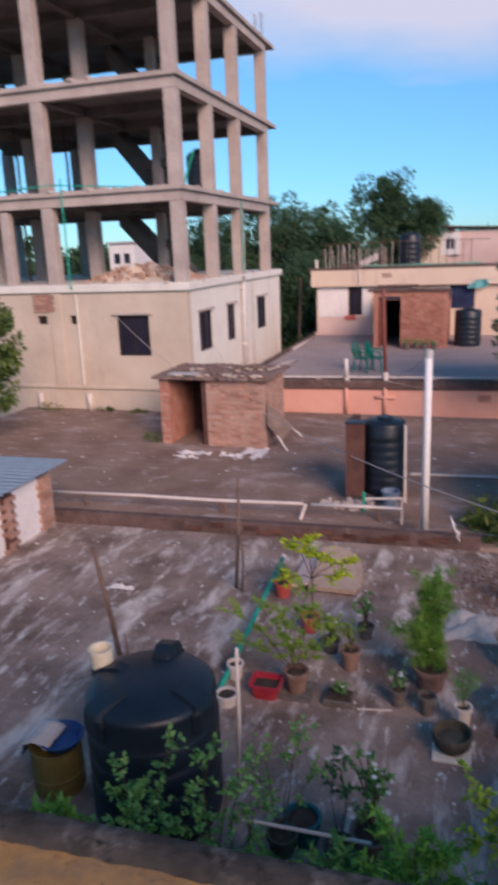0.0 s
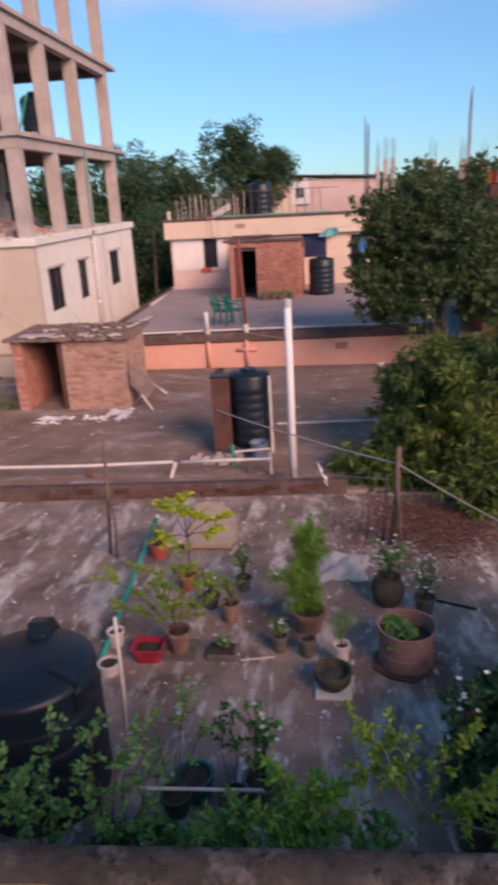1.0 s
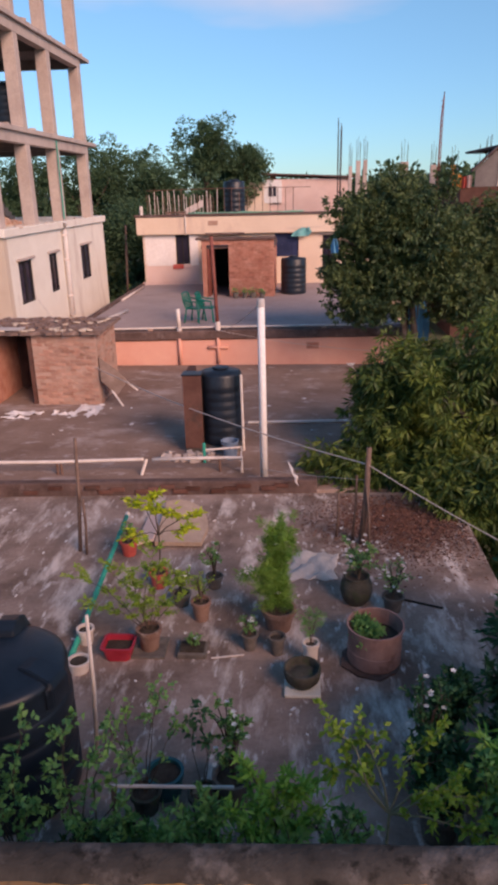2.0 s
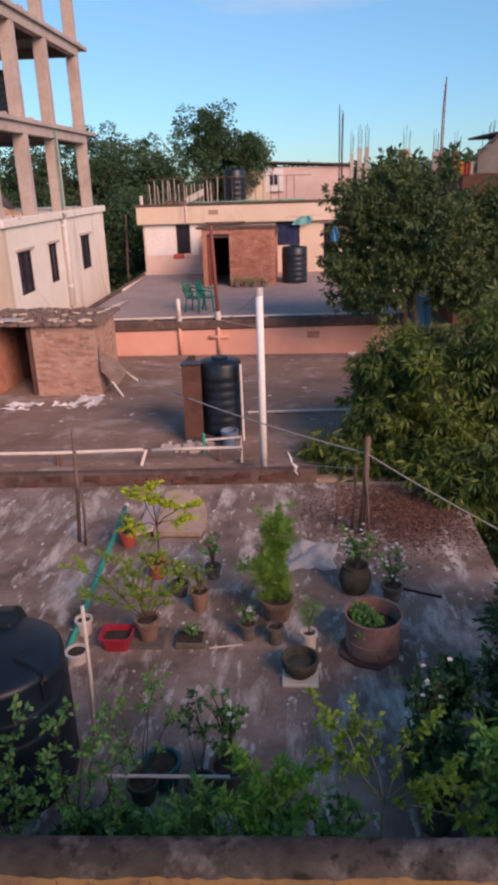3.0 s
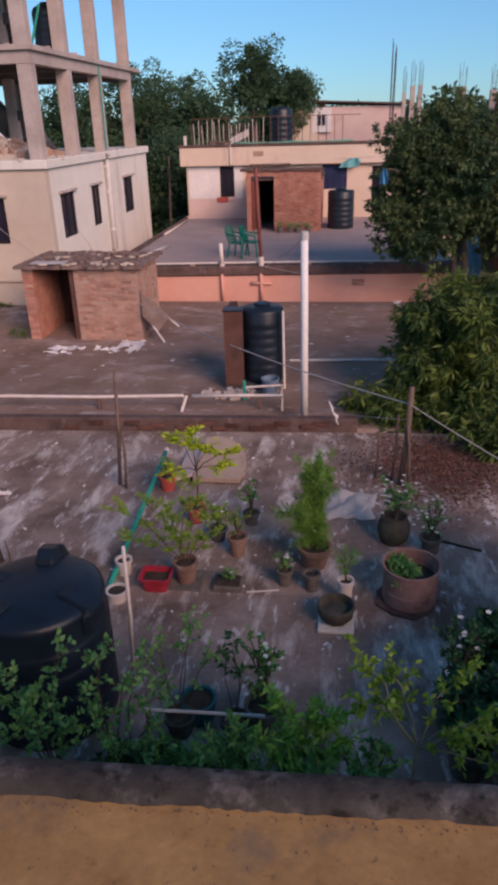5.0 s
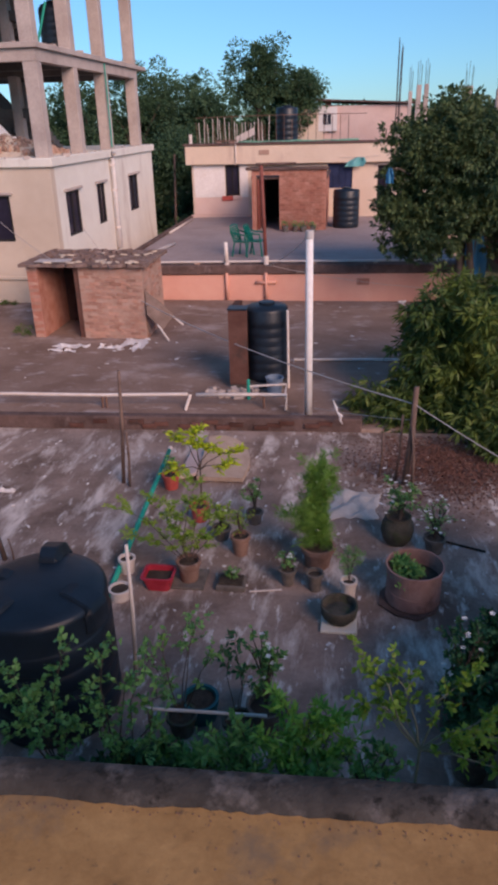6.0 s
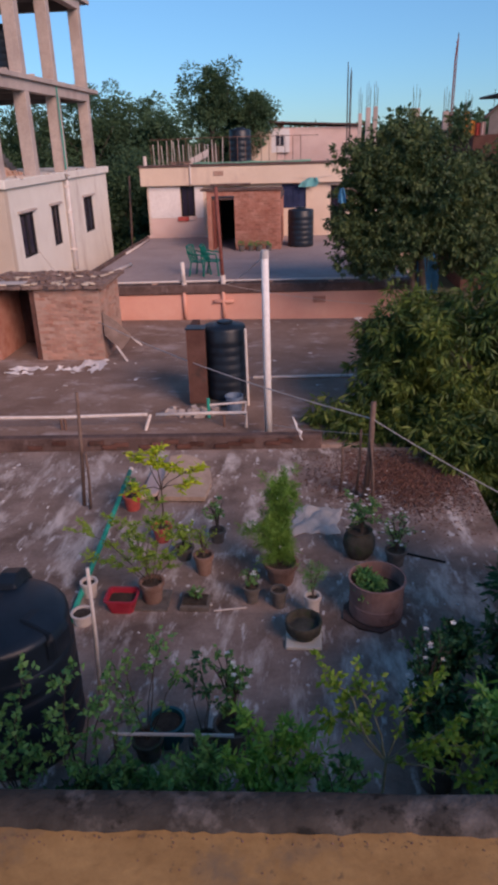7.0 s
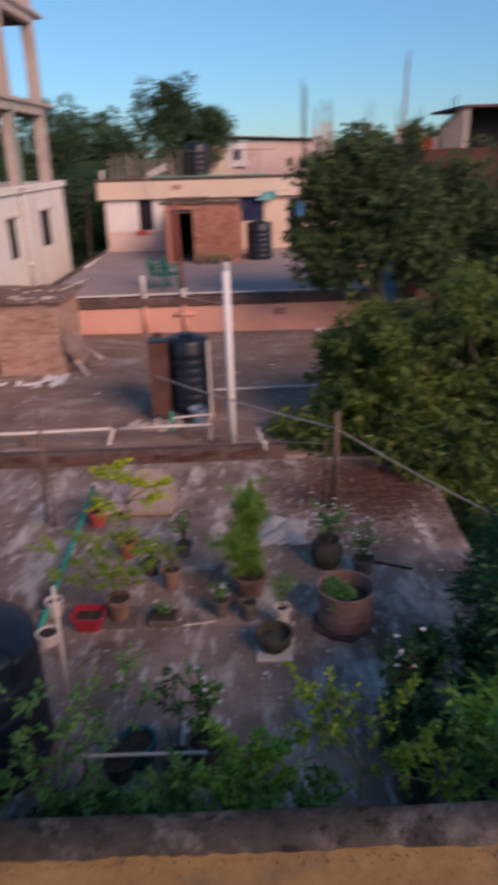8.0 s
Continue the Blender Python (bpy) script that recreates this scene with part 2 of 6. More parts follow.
TEAL_PLASTIC = material("dark teal plastic", ((0.012, 0.1, 0.125), (0.02, 0.14, 0.17)), 0.45, 5, 40, 0.05)
GREY_PLASTIC = material("blue-grey plastic", ((0.13, 0.19, 0.28), (0.2, 0.27, 0.37)), 0.5, 5, 40, 0.05)
OLIVE = material("olive painted metal", ((0.13, 0.11, 0.035), (0.19, 0.16, 0.055)), 0.7, 5, 40, 0.2)
BLUE_PLASTIC = material("blue plastic", ((0.02, 0.06, 0.2), (0.035, 0.09, 0.27)), 0.4, 5, 40, 0.05)
SACK = material("dusty paper sack", ((0.48, 0.43, 0.4), (0.6, 0.54, 0.51)), 0.95, 5, 60, 0.3)
NET = material("faded green net", ((0.14, 0.34, 0.25), (0.24, 0.46, 0.36)), 0.9, 8, 50, 0.2)
CLOTH = material("grey cloth", ((0.5, 0.47, 0.46), (0.62, 0.58, 0.57)), 0.95, 5, 60, 0.3)
PAPER = material("torn white sacking", ((0.72, 0.68, 0.68), (0.8, 0.77, 0.77)), 0.8, 6, 50, 0.3)
OCHRE = material("ochre plaster", ((0.29, 0.16, 0.06), (0.41, 0.24, 0.095)), 0.95, 5, 34, 0.12,
                 stain=(0.19, 0.13, 0.08), stain_scale=3.2, stain_at=0.52, streak=(0.13, 0.085, 0.05), streak_scale=26, streak_at=0.6)
LIP = material("mossy cement coping", ((0.028, 0.025, 0.023), (0.06, 0.054, 0.05)), 0.95, 6, 30, 0.4,
               stain=(0.13, 0.115, 0.11), stain_scale=5, stain_at=0.53, streak=(0.012, 0.011, 0.01), streak_scale=14, streak_at=0.56)
EARTH = material("grassy ground", ((0.05, 0.075, 0.03), (0.11, 0.1, 0.06)), 0.95, 0.15, 4, 0.5)
HILL = material("far wooded hill", ((0.16, 0.24, 0.3), (0.2, 0.28, 0.34)), 1.0, 0.01, 0.1, 0.0)
WIRE = material("grey wire", ((0.48, 0.43, 0.41), (0.56, 0.5, 0.48)), 0.6, 4, 40, 0.0)
TEAL_CLOTH = material("pale teal cloth", ((0.12, 0.4, 0.42), (0.2, 0.5, 0.52)), 0.8, 4, 40, 0.1)
SKY_CLOTH = material("sky blue cloth", ((0.07, 0.26, 0.46), (0.13, 0.36, 0.56)), 0.8, 3, 30, 0.1)
ORANGE = material("orange cloth", ((0.8, 0.32, 0.06), (0.9, 0.42, 0.1)), 0.8, 3, 30, 0.1)
LITTER = material("dry fallen leaves", ((0.12, 0.058, 0.046), (0.19, 0.1, 0.08)), 0.9, 9, 40, 0.2, island_tone=0.3)
LEAF_TREE = leaf_material("broad tree leaves", (0.018, 0.055, 0.03), (0.16, 0.21, 0.075), clump=1.6)
LEAF_MANGO = leaf_material("mango leaves", (0.022, 0.068, 0.026), (0.2, 0.26, 0.05), 0.5, clump=1.1)
LEAF_FAR = leaf_material("far tree leaves", (0.04, 0.09, 0.05), (0.1, 0.17, 0.08), 0.7, clump=0.5)
LEAF_BUSH = leaf_material("shrub leaves", (0.065, 0.21, 0.075), (0.3, 0.54, 0.15), clump=3)
LEAF_LIME = leaf_material("lime leaves", (0.12, 0.24, 0.03), (0.36, 0.5, 0.07), clump=5)
LEAF_FERN = leaf_material("feathery leaves", (0.1, 0.31, 0.065), (0.36, 0.62, 0.11), clump=4)
LEAF_YELLOW = leaf_material("bright yellow-green young leaves", (0.28, 0.4, 0.02), (0.55, 0.62, 0.04), clump=5)
LEAF_FEATHER = leaf_material("thread-like leaves", (0.08, 0.21, 0.035), (0.28, 0.47, 0.09), clump=4)
LEAF_DARK = leaf_material("dark leaves", (0.02, 0.085, 0.042), (0.065, 0.18, 0.075), clump=2)
PETAL = material("white petals", ((0.8, 0.79, 0.76), (0.85, 0.84, 0.82)), 0.7, 10, 40, 0.0)


# ---- building helpers ----
def mesh_object(name, bm, mat, smooth=False):
    me = bpy.data.meshes.new(name)
    bm.normal_update()
    bm.to_mesh(me)
    bm.free()
    me.materials.append(mat)
    if smooth:
        me.polygons.foreach_set("use_smooth", [True] * len(me.polygons))
    return new(name, me)


def thing(name, at, label, category, group="", kind=""):
    ob = new(name)
    ob.empty_display_size = 0.1
    ob.location = at
    return tagged(ob, label, category, group, kind)


def adopt(ob, parent, label=""):
    ob.parent = parent
    if parent.type == "EMPTY":
        ob.matrix_parent_inverse = Matrix.Translation(-parent.location)
    if label:
        ob["label"] = label
    return ob


def part(name, bm, mat, parent, label="", smooth=False):
    """Links a bmesh, in world coordinates, as one mesh object under a thing or a part."""
    return adopt(mesh_object(name, bm, mat, smooth), parent, label)


def setting(name, bm, mat, label, category="", smooth=False):
    return tagged(mesh_object(name, bm, mat, smooth), label, category or name.split("_")[0], kind="structure")


def box(bm, x0, x1, y0, y1, z0, z1, bevel=0.0):
    r = bmesh.ops.create_cube(bm, size=1.0, matrix=Matrix.LocRotScale(
        ((x0 + x1) / 2, (y0 + y1) / 2, (z0 + z1) / 2), None, (abs(x1 - x0), abs(y1 - y0), abs(z1 - z0))))
    if bevel:
        edges = {e for v in r["verts"] for e in v.link_edges}
        bmesh.ops.bevel(bm, geom=list(edges), offset=bevel, segments=1, affect="EDGES")
    return bm


def one_box(*a, **k):
    return box(bmesh.new(), *a, **k)


def tube(bm, points, radius, seg=8):
    """A round bar along points; radius is a number or one for each point."""
    pts = [Vector(p) for p in points]
    rad = [radius] * len(pts) if isinstance(radius, (int, float)) else list(radius)
    rings = []
    for i, p in enumerate(pts):
        d = (pts[min(i + 1, len(pts) - 1)] - pts[max(i - 1, 0)]).normalized()
        a = d.cross(Vector((0, 0, 1)) if abs(d.z) < 0.95 else Vector((1, 0, 0))).normalized()
        b = d.cross(a)
        rings.append([bm.verts.new(p + rad[i] * (math.cos(2 * math.pi * k / seg) * a + math.sin(2 * math.pi * k / seg) * b))
                      for k in range(seg)])
    for r0, r1 in zip(rings, rings[1:]):
        for k in range(seg):
            bm.faces.new((r0[k], r0[(k + 1) % seg], r1[(k + 1) % seg], r1[k]))
    bm.faces.new(rings[0][::-1])
    bm.faces.new(rings[-1])
    return bm


def lathe(bm, centre, profile, seg=24, wobble=0.0):
    """A turned form: profile is (radius, height) from the bottom up, closed where the radius is 0."""
    cx, cy, cz = centre
    rings = []
    for r, h in profile:
        if r <= 1e-6:
            rings.append([bm.verts.new((cx, cy, cz + h))])
        else:
            rings.append([bm.verts.new((cx + r * (1 + wobble * math.sin(3 * k)) * math.cos(2 * math.pi * k / seg),
                                        cy + r * (1 + wobble * math.sin(3 * k)) * math.sin(2 * math.pi * k / seg), cz + h))
                          for k in range(seg)])
    for r0, r1 in zip(rings, rings[1:]):
        for k in range(seg):
            q = (k + 1) % seg
            if len(r0) == 1:
                bm.faces.new((r0[0], r1[q], r1[k]))
            elif len(r1) == 1:
                bm.faces.new((r0[k], r0[q], r1[0]))
            else:
                bm.faces.new((r0[k], r0[q], r1[q], r1[k]))
    return bm


def pierced_wall(bm, a0, a1, z0, z1, b0, b1, openings, along="x"):
    """A wall from a0 to a1 between b0 and b1 in thickness, cut through by openings (a, a, z, z)."""
    cuts = sorted({a0, a1, *[o[0] for o in openings], *[o[1] for o in openings]})
    for p, q in zip(cuts, cuts[1:]):
        mid = (p + q) / 2
        z = z0
        for o in sorted((o for o in openings if o[0] < mid < o[1]), key=lambda o: o[2]):
            if o[2] > z:
                box(bm, *((p, q, b0, b1) if along == "x" else (b0, b1, p, q)), z, o[2])
            z = o[3]
        if z < z1:
            box(bm, *((p, q, b0, b1) if along == "x" else (b0, b1, p, q)), z, z1)
    bmesh.ops.remove_doubles(bm, verts=bm.verts, dist=1e-4)
    return bm


def leaf_mesh(name, pos, way, length, width, fold, mat, rng):
    """Many folded leaves: each starts at pos and grows along way."""
    n = len(pos)
    way = way / np.linalg.norm(way, axis=1, keepdims=True)
    side = np.cross(way, rng.normal(size=(n, 3)))
    side /= np.linalg.norm(side, axis=1, keepdims=True)
    up = np.cross(side, way)
    ln = (length * rng.uniform(0.65, 1.25, n))[:, None]
    wd = (width * rng.uniform(0.75, 1.2, n))[:, None]
    mid = pos + way * ln * 0.45
    v = np.stack([pos, mid + side * wd * 0.5 + up * wd * fold, pos + way * ln - np.array([0, 0, 1]) * ln * 0.08,
                  mid - side * wd * 0.5 + up * wd * fold], 1).reshape(-1, 3)
    i = np.arange(n)[:, None] * 4
    f = np.concatenate([i + [0, 1, 2], i + [0, 2, 3]], 1).reshape(-1, 3)
    me = bpy.data.meshes.new(name)
    me.vertices.add(len(v))
    me.vertices.foreach_set("co", v.ravel())
    me.loops.add(f.size)
    me.loops.foreach_set("vertex_index", f.ravel())
    me.polygons.add(len(f))
    me.polygons.foreach_set("loop_start", np.arange(0, f.size, 3))
    me.polygons.foreach_set("loop_total", np.full(len(f), 3))
    me.update(calc_edges=True)
    me.materials.append(mat)
    return new(name, me)


def clump_points(rng, centre, radii, clumps, per, clump_r, hollow=0.45, flat=0.7, lump_by=0.55):
    """Leaf places and outward ways in uneven clumps spread through an ellipsoid."""
    d = rng.normal(size=(clumps, 3))
    d /= np.linalg.norm(d, axis=1, keepdims=True)
    lump = np.array([1 + lump_by * noise.noise(Vector(q) * 2.3 + Vector(centre)) for q in d])[:, None]
    r = (hollow + (1 - hollow) * rng.uniform(0, 1, (clumps, 1)) ** 0.55) * lump
    c = np.array(centre) + d * r * np.array(radii)
    off = rng.normal(size=(clumps, per, 3))
    off /= np.linalg.norm(off, axis=2, keepdims=True)
    size = clump_r * rng.uniform(0.45, 1.6, (clumps, 1, 1))
    rad = size * rng.uniform(0.15, 1, (clumps, per, 1)) ** 0.6
    p = c[:, None, :] + off * rad * np.array([1, 1, flat])
    w = off + 0.5 * d[:, None, :] + rng.normal(size=off.shape) * 0.3
    return p.reshape(-1, 3), w.reshape(-1, 3), c


def rosettes(rng, p, w, per, spread):
    """Turns each place into a whorl of leaves round the end of a twig."""
    n = len(p)
    off = rng.normal(size=(n, per, 3))
    off /= np.linalg.norm(off, axis=2, keepdims=True)
    axis = w / np.linalg.norm(w, axis=1, keepdims=True)
    q = p[:, None, :] + off * spread * rng.uniform(.1, 1, (n, per, 1))
    return q.reshape(-1, 3), (off + .55 * axis[:, None, :]).reshape(-1, 3)


def tree(name, base, fork_z, centre, radii, label, mat, clumps, per, clump_r, leaf, droop, seed, trunk_r=0.16, limbs=9,
         hollow=0.45, group="", skirt=(), lump_by=0.55, whorl=0):
    """A tapered trunk, limbs that reach into the crown, and a crown of leaf clumps."""
    rng = np.random.default_rng(seed)
    t = thing(name, base, label, "tree", group)
    bx, by, bz = base
    fork = Vector((bx * 0.6 + centre[0] * 0.4, by * 0.6 + centre[1] * 0.4, fork_z))
    p, w, c = clump_points(rng, centre, radii, clumps, per, clump_r, hollow, 0.7, lump_by)
    for k, (sc, sr, n2) in enumerate(skirt):
        p2, w2, c2 = clump_points(rng, sc, sr, n2, per, clump_r, 0.2)
        p, w, c = np.concatenate([p, p2]), np.concatenate([w, w2]), np.concatenate([c, c2])
    bm = bmesh.new()
    mid = Vector(base).lerp(fork, 0.5) + Vector((0.12, -0.08, 0))
    tube(bm, [base, mid, fork], [trunk_r * 1.25, trunk_r, trunk_r * 0.8], 9)
    trunk = part("trunk", bm, BARK, t, smooth=True)
    for i in rng.choice(len(c), limbs, replace=False):
        end = Vector(c[i])
        b1 = fork.lerp(end, 0.45) + Vector(rng.normal(size=3) * 0.15) + Vector((0, 0, 0.12 * (end - fork).length))
        limb = bmesh.new()
        tube(limb, [fork - Vector((0, 0, 0.15)), b1, end], [trunk_r * 0.5, trunk_r * 0.28, trunk_r * 0.08], 6)
        part("limb", limb, BARK, t, smooth=True)
    if whorl:
        p, w = rosettes(rng, p, w, whorl, leaf[0] * .3)
    w[:, 2] -= droop
    ob = leaf_mesh("crown", p, w, leaf[0], leaf[1], 0.25, mat, rng)
    adopt(ob, t)
    return t


# ---- ground and distance ----
bm = bmesh.new()
bmesh.ops.create_grid(bm, x_segments=40, y_segments=40, size=1600)
for v in bm.verts:
    v.co.z = -3.2
setting("ground", bm, EARTH, "grassy bare earth between the houses")
bm = bmesh.new()
pts = [(-500 + 25 * i, 6 + 5 * noise.noise(Vector((i * 0.21, 1.7, 0))) + 32 * math.exp(-((i - 32.5) / 2.2) ** 2)) for i in range(61)]
prev = None
for x, h in pts:
    a, b, c = bm.verts.new((x, 1180, -3.2)), bm.verts.new((x, 1250, max(h, 3))), bm.verts.new((x, 1400, -3.2))
    if prev:
        bm.faces.new((prev[0], a, b, prev[1]))
        bm.faces.new((prev[1], b, c, prev[2]))
    prev = (a, b, c)
setting("backdrop", bm, HILL, "low blue wooded hills on the horizon", "hill")

# ---- the camera's own terrace ----


def turned(bm, slope, x0=0.5):
    """Shears a piece so that its long edge runs askew to the x axis."""
    for v in bm.verts:
        v.co.y += slope * (v.co.x - x0)
    return bm


setting("wall_terrace", turned(one_box(-9, 9, -8, 2.06, -3.2, 2.84), 0.037), RENDER_WARM, "rendered house body under the terrace", "wall")
setting("floor_terrace", turned(one_box(-9, 9, -8, 2.065, 2.84, 3.0), 0.037), OCHRE, "sandy ochre terrace floor with dark stains", "floor")
bm = bmesh.new()
n_seg = 700
rows = []
for i in range(n_seg + 1):
    x = -9 + 18 * i / n_seg
    w = 0.008 * noise.noise(Vector((x * 3.1, 0.5, 0))) + 0.006 * noise.noise(Vector((x * 13, 4.5, 0))) + 0.008 * noise.noise(Vector((x * 41, 7.5, 0)))
    h = 0.006 * noise.noise(Vector((x * 5, 9.5, 0)))
    rows.append([bm.verts.new((x, y + 0.037 * (x - 0.5), z)) for y, z in
                 ((2.158, 2.75), (2.16, 3.02 + h), (2.146, 3.035 + h), (2.07 + w, 3.03 + h), (2.05 + w, 3.004), (2.05 + w, 2.85), (2.07, 2.75))])
for a, b in zip(rows, rows[1:]):
    for k in range(7):
        bm.faces.new((a[k], b[k], b[(k + 1) % 7], a[(k + 1) % 7]))
bmesh.ops.recalc_face_normals(bm, faces=bm.faces)
setting("kerb_terrace", bm, LIP, "dark mossy cement kerb along the terrace edge", "kerb", smooth=True)

rr = random.Random(31)
bm = bmesh.new()
for k in range(300):
    x = rr.uniform(-1.6, 2.4)
    y = 2.035 - abs(rr.gauss(0, .014 if k % 9 else .1)) + .037 * (x - .5)
    s = rr.uniform(.001, .0035)
    bmesh.ops.create_cube(bm, size=1, matrix=pose(x, y, 3.0 + s * .35, rr.uniform(-30, 30), rr.uniform(-30, 30), rr.uniform(0, 180)) @ Matrix.Diagonal((s * 1.7, s, s * .8, 1)))
crumbs = thing("crumbs", (.4, 2.0, 3.0), "dark crumbs of moss and mortar along the kerb", "debris", kind="stuff")
part("grains", bm, IRON_RUST, crumbs)

# ---- roofs in front ----
bm = one_box(-9.5, 2.95, 2.6, 10.95, -0.16, 0.0)
for v in bm.verts:
    if v.co.y > 5:
        v.co.y += 0.045 * (v.co.x + 2.16) + 0.26
setting("roof_near", bm, ROOF_NEAR, "stained grey concrete roof terrace with whitish streaks", "roof")
bm = one_box(-9.4, 2.85, 2.65, 10.7, -3.2, -0.16)
for v in bm.verts:
    if v.co.y > 5:
        v.co.y += 0.045 * (v.co.x + 2.16) + 0.26
setting("wall_near", bm, RENDER_WARM, "rendered wall of the low house", "wall")
bm = one_box(-13.3, 2.7, 11.3, 20.4, -0.16, 0.0)
for v in bm.verts:
    if v.co.y < 12:
        v.co.y += 0.045 * (v.co.x + 2.16) + 0.05
setting("roof_middle", bm, ROOF_MID, "dark brownish concrete roof with lime stains", "roof")
bm = one_box(-13.2, 2.6, 11.5, 20.3, -3.2, -0.16)
for v in bm.verts:
    if v.co.y < 12:
        v.co.y += 0.045 * (v.co.x + 2.16) + 0.05
setting("wall_middle", bm, RENDER_WARM, "rendered wall of the middle house", "wall")
# low parapet between the two roofs
bm = one_box(-9.5, 0.75, 11.24, 11.42, -0.15, 0.22, 0.02)
for v in bm.verts:
    v.co.y += 0.045 * (v.co.x + 2.16)
step = setting("parapet_step", bm, BLACKENED, "low crumbling brick parapet between two roofs, blackened render", "parapet")


def pink_y(x):
    return 20.5 + 0.05 * (x + 4.8)


def skew(bm, slope=0.05, x0=-4.8):
    for v in bm.verts:
        v.co.y += slope * (v.co.x - x0)
    return bm


setting("wall_pink", skew(one_box(-6.1, 3.4, 20.5, 20.75, -3.2, 0.7)), PINK, "salmon painted wall of the roof terrace house", "wall")
bm = skew(one_box(-6.2, 3.5, 20.42, 20.9, 0.7, 0.96, 0.03))
setting("trim_pink_roof_edge", bm, BLACKENED, "blackened roof edge over the salmon wall", "trim")
bm = one_box(-6.2, 3.5, 20.9, 31.3, 0.75, 0.95)
for v in bm.verts:
    if v.co.y < 25:
        v.co.y += 0.05 * (v.co.x + 4.8)
setting("roof_far", bm, ROOF_FAR, "pale grey concrete roof terrace", "roof")
setting("wall_pink_side", one_box(-6.1, 3.4, 21.2, 31.2, -3.2, 0.745), PINK, "salmon painted house body", "wall")

# ---- the unfinished tower block ----
XF, YF = -7.5, 19.9                    # its corner towards the roofs
tower = thing("unfinished_building", (-12.5, 25, -3.2),
              "unfinished concrete-frame building, rendered lower storey, open floors above", "building")
WZ = (1.72, 2.93)
front_open = [(-9.83, -8.78, *WZ), (-12.64, -12.27, 2.68, 2.95), (-11.47, -11.16, 2.68, 2.95)]
side_open = [(20.76, 21.84, *WZ), (23.4, 24.18, *WZ), (26.9, 28.05, *WZ)]
part("front_wall", pierced_wall(bmesh.new(), -19.5, XF, -3.2, 3.64, YF, YF + 0.25, front_open), RENDER_WARM, tower)
part("side_wall", pierced_wall(bmesh.new(), YF + 0.25, 30.3, -3.2, 3.64, XF - 0.25, XF, side_open, "y"), RENDER_PALE, tower,
     "paler rendered side wall")
part("back_wall", one_box(-19.5, XF - 0.25, 30.05, 30.3, -3.2, 3.64), RENDER_WARM, tower)
part("left_wall", one_box(-19.5, -19.25, YF + 0.25, 30.05, -3.2, 3.64), RENDER_WARM, tower)
part("cornice", one_box(-19.6, XF + 0.1, YF - 0.1, 30.4, 3.645, 3.88, 0.02), RENDER_PALE, tower, "worn concrete cornice slab")
bm = one_box(-19.5, XF + 0.05, YF - 0.06, YF - 0.003, 0.66, 0.76, 0.015)
part("ledge", bm, RENDER_WARM, tower)
bm = one_box(-12.12, -11.72, YF - 0.05, YF - 0.003, 0.76, 3.64, 0.01)
part("pilaster", bm, RENDER_WARM, tower)


def window(parent, a0, a1, z0, z1, at, along="x", bars=2, out=-1, wooden=DARK):
    """Glass set back in its opening, a frame, grille bars and a small hood."""
    def slab(p, q, d0, d1, r, s, mat, nm, par, bevel=0.0):
        bm = one_box(*((p, q, at + d0, at + d1) if along == "x" else (at + d0, at + d1, p, q)), r, s, bevel=bevel)
        return part(nm, bm, mat, par)
    s = -out
    lo, hi = (0.06, 0.09) if s > 0 else (-0.09, -0.06)
    w = slab(a0, a1, lo, hi, z0, z1, GLASS_DARK, "window", parent)
    f0, f1 = (0.02, 0.06) if s > 0 else (-0.06, -0.02)
    for p, q, r, t in ((a0, a0 + .06, z0, z1), (a1 - .06, a1, z0, z1), (a0 + .06, a1 - .06, z1 - .06, z1), (a0 + .06, a1 - .06, z0, z0 + .06)):
        slab(p, q, f0, f1, r, t, wooden, "frame", w)
    for k in range(bars):
        c = a0 + (a1 - a0) * (k + 1) / (bars + 1)
        slab(c - .018, c + .018, f0, f1, z0 + .06, z1 - .06, wooden, "bar", w)
    h0, h1 = (-0.09, -0.002) if s > 0 else (0.002, 0.09)
    slab(a0 - .12, a1 + .12, h0, h1, z1 + .02, z1 + .09, CONCRETE, "hood", w, 0.01)
    return w


for o in front_open[:1]:
    window(tower, *o, YF, "x", 1)
for o in front_open[1:]:
    part("vent", one_box(o[0], o[1], YF + .12, YF + .15, o[2], o[3]), DARK, tower)
for o in side_open:
    window(tower, *o, XF, "y", 1, out=1)
# floors, edge beams and columns
FLOORS = (6.56, 9.47, 12.32)
for z in FLOORS:
    part("floor_slab", one_box(-19.6, XF + 0.1, YF - 0.1, 30.0, z - 0.13, z, 0.01), CONCRETE, tower, "thin concrete floor slab with a ragged edge")
    # soffit panel and cross beams get the darker concrete to look shaded
    part("soffit", one_box(-19.4, XF - 0.281, YF + 0.281, 29.9, z - 0.15, z - 0.134), SOFFIT, tower, "shuttered underside, darkened for shade")
    part("edge_beam", one_box(-19.5, XF, YF, YF + 0.28, z - 0.42, z - 0.134), CONCRETE, tower)
    part("edge_beam", one_box(XF - 0.28, XF, YF + 0.28, 29.07, z - 0.42, z - 0.134), CONCRETE, tower)
    for y in (22.7, 25.45, 28.9):
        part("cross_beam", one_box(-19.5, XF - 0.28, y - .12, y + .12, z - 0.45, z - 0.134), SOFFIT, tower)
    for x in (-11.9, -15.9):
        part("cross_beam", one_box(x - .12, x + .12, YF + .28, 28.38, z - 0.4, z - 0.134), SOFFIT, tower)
LEVELS = ((3.88, 6.14), (6.56, 9.05), (9.47, 11.9))
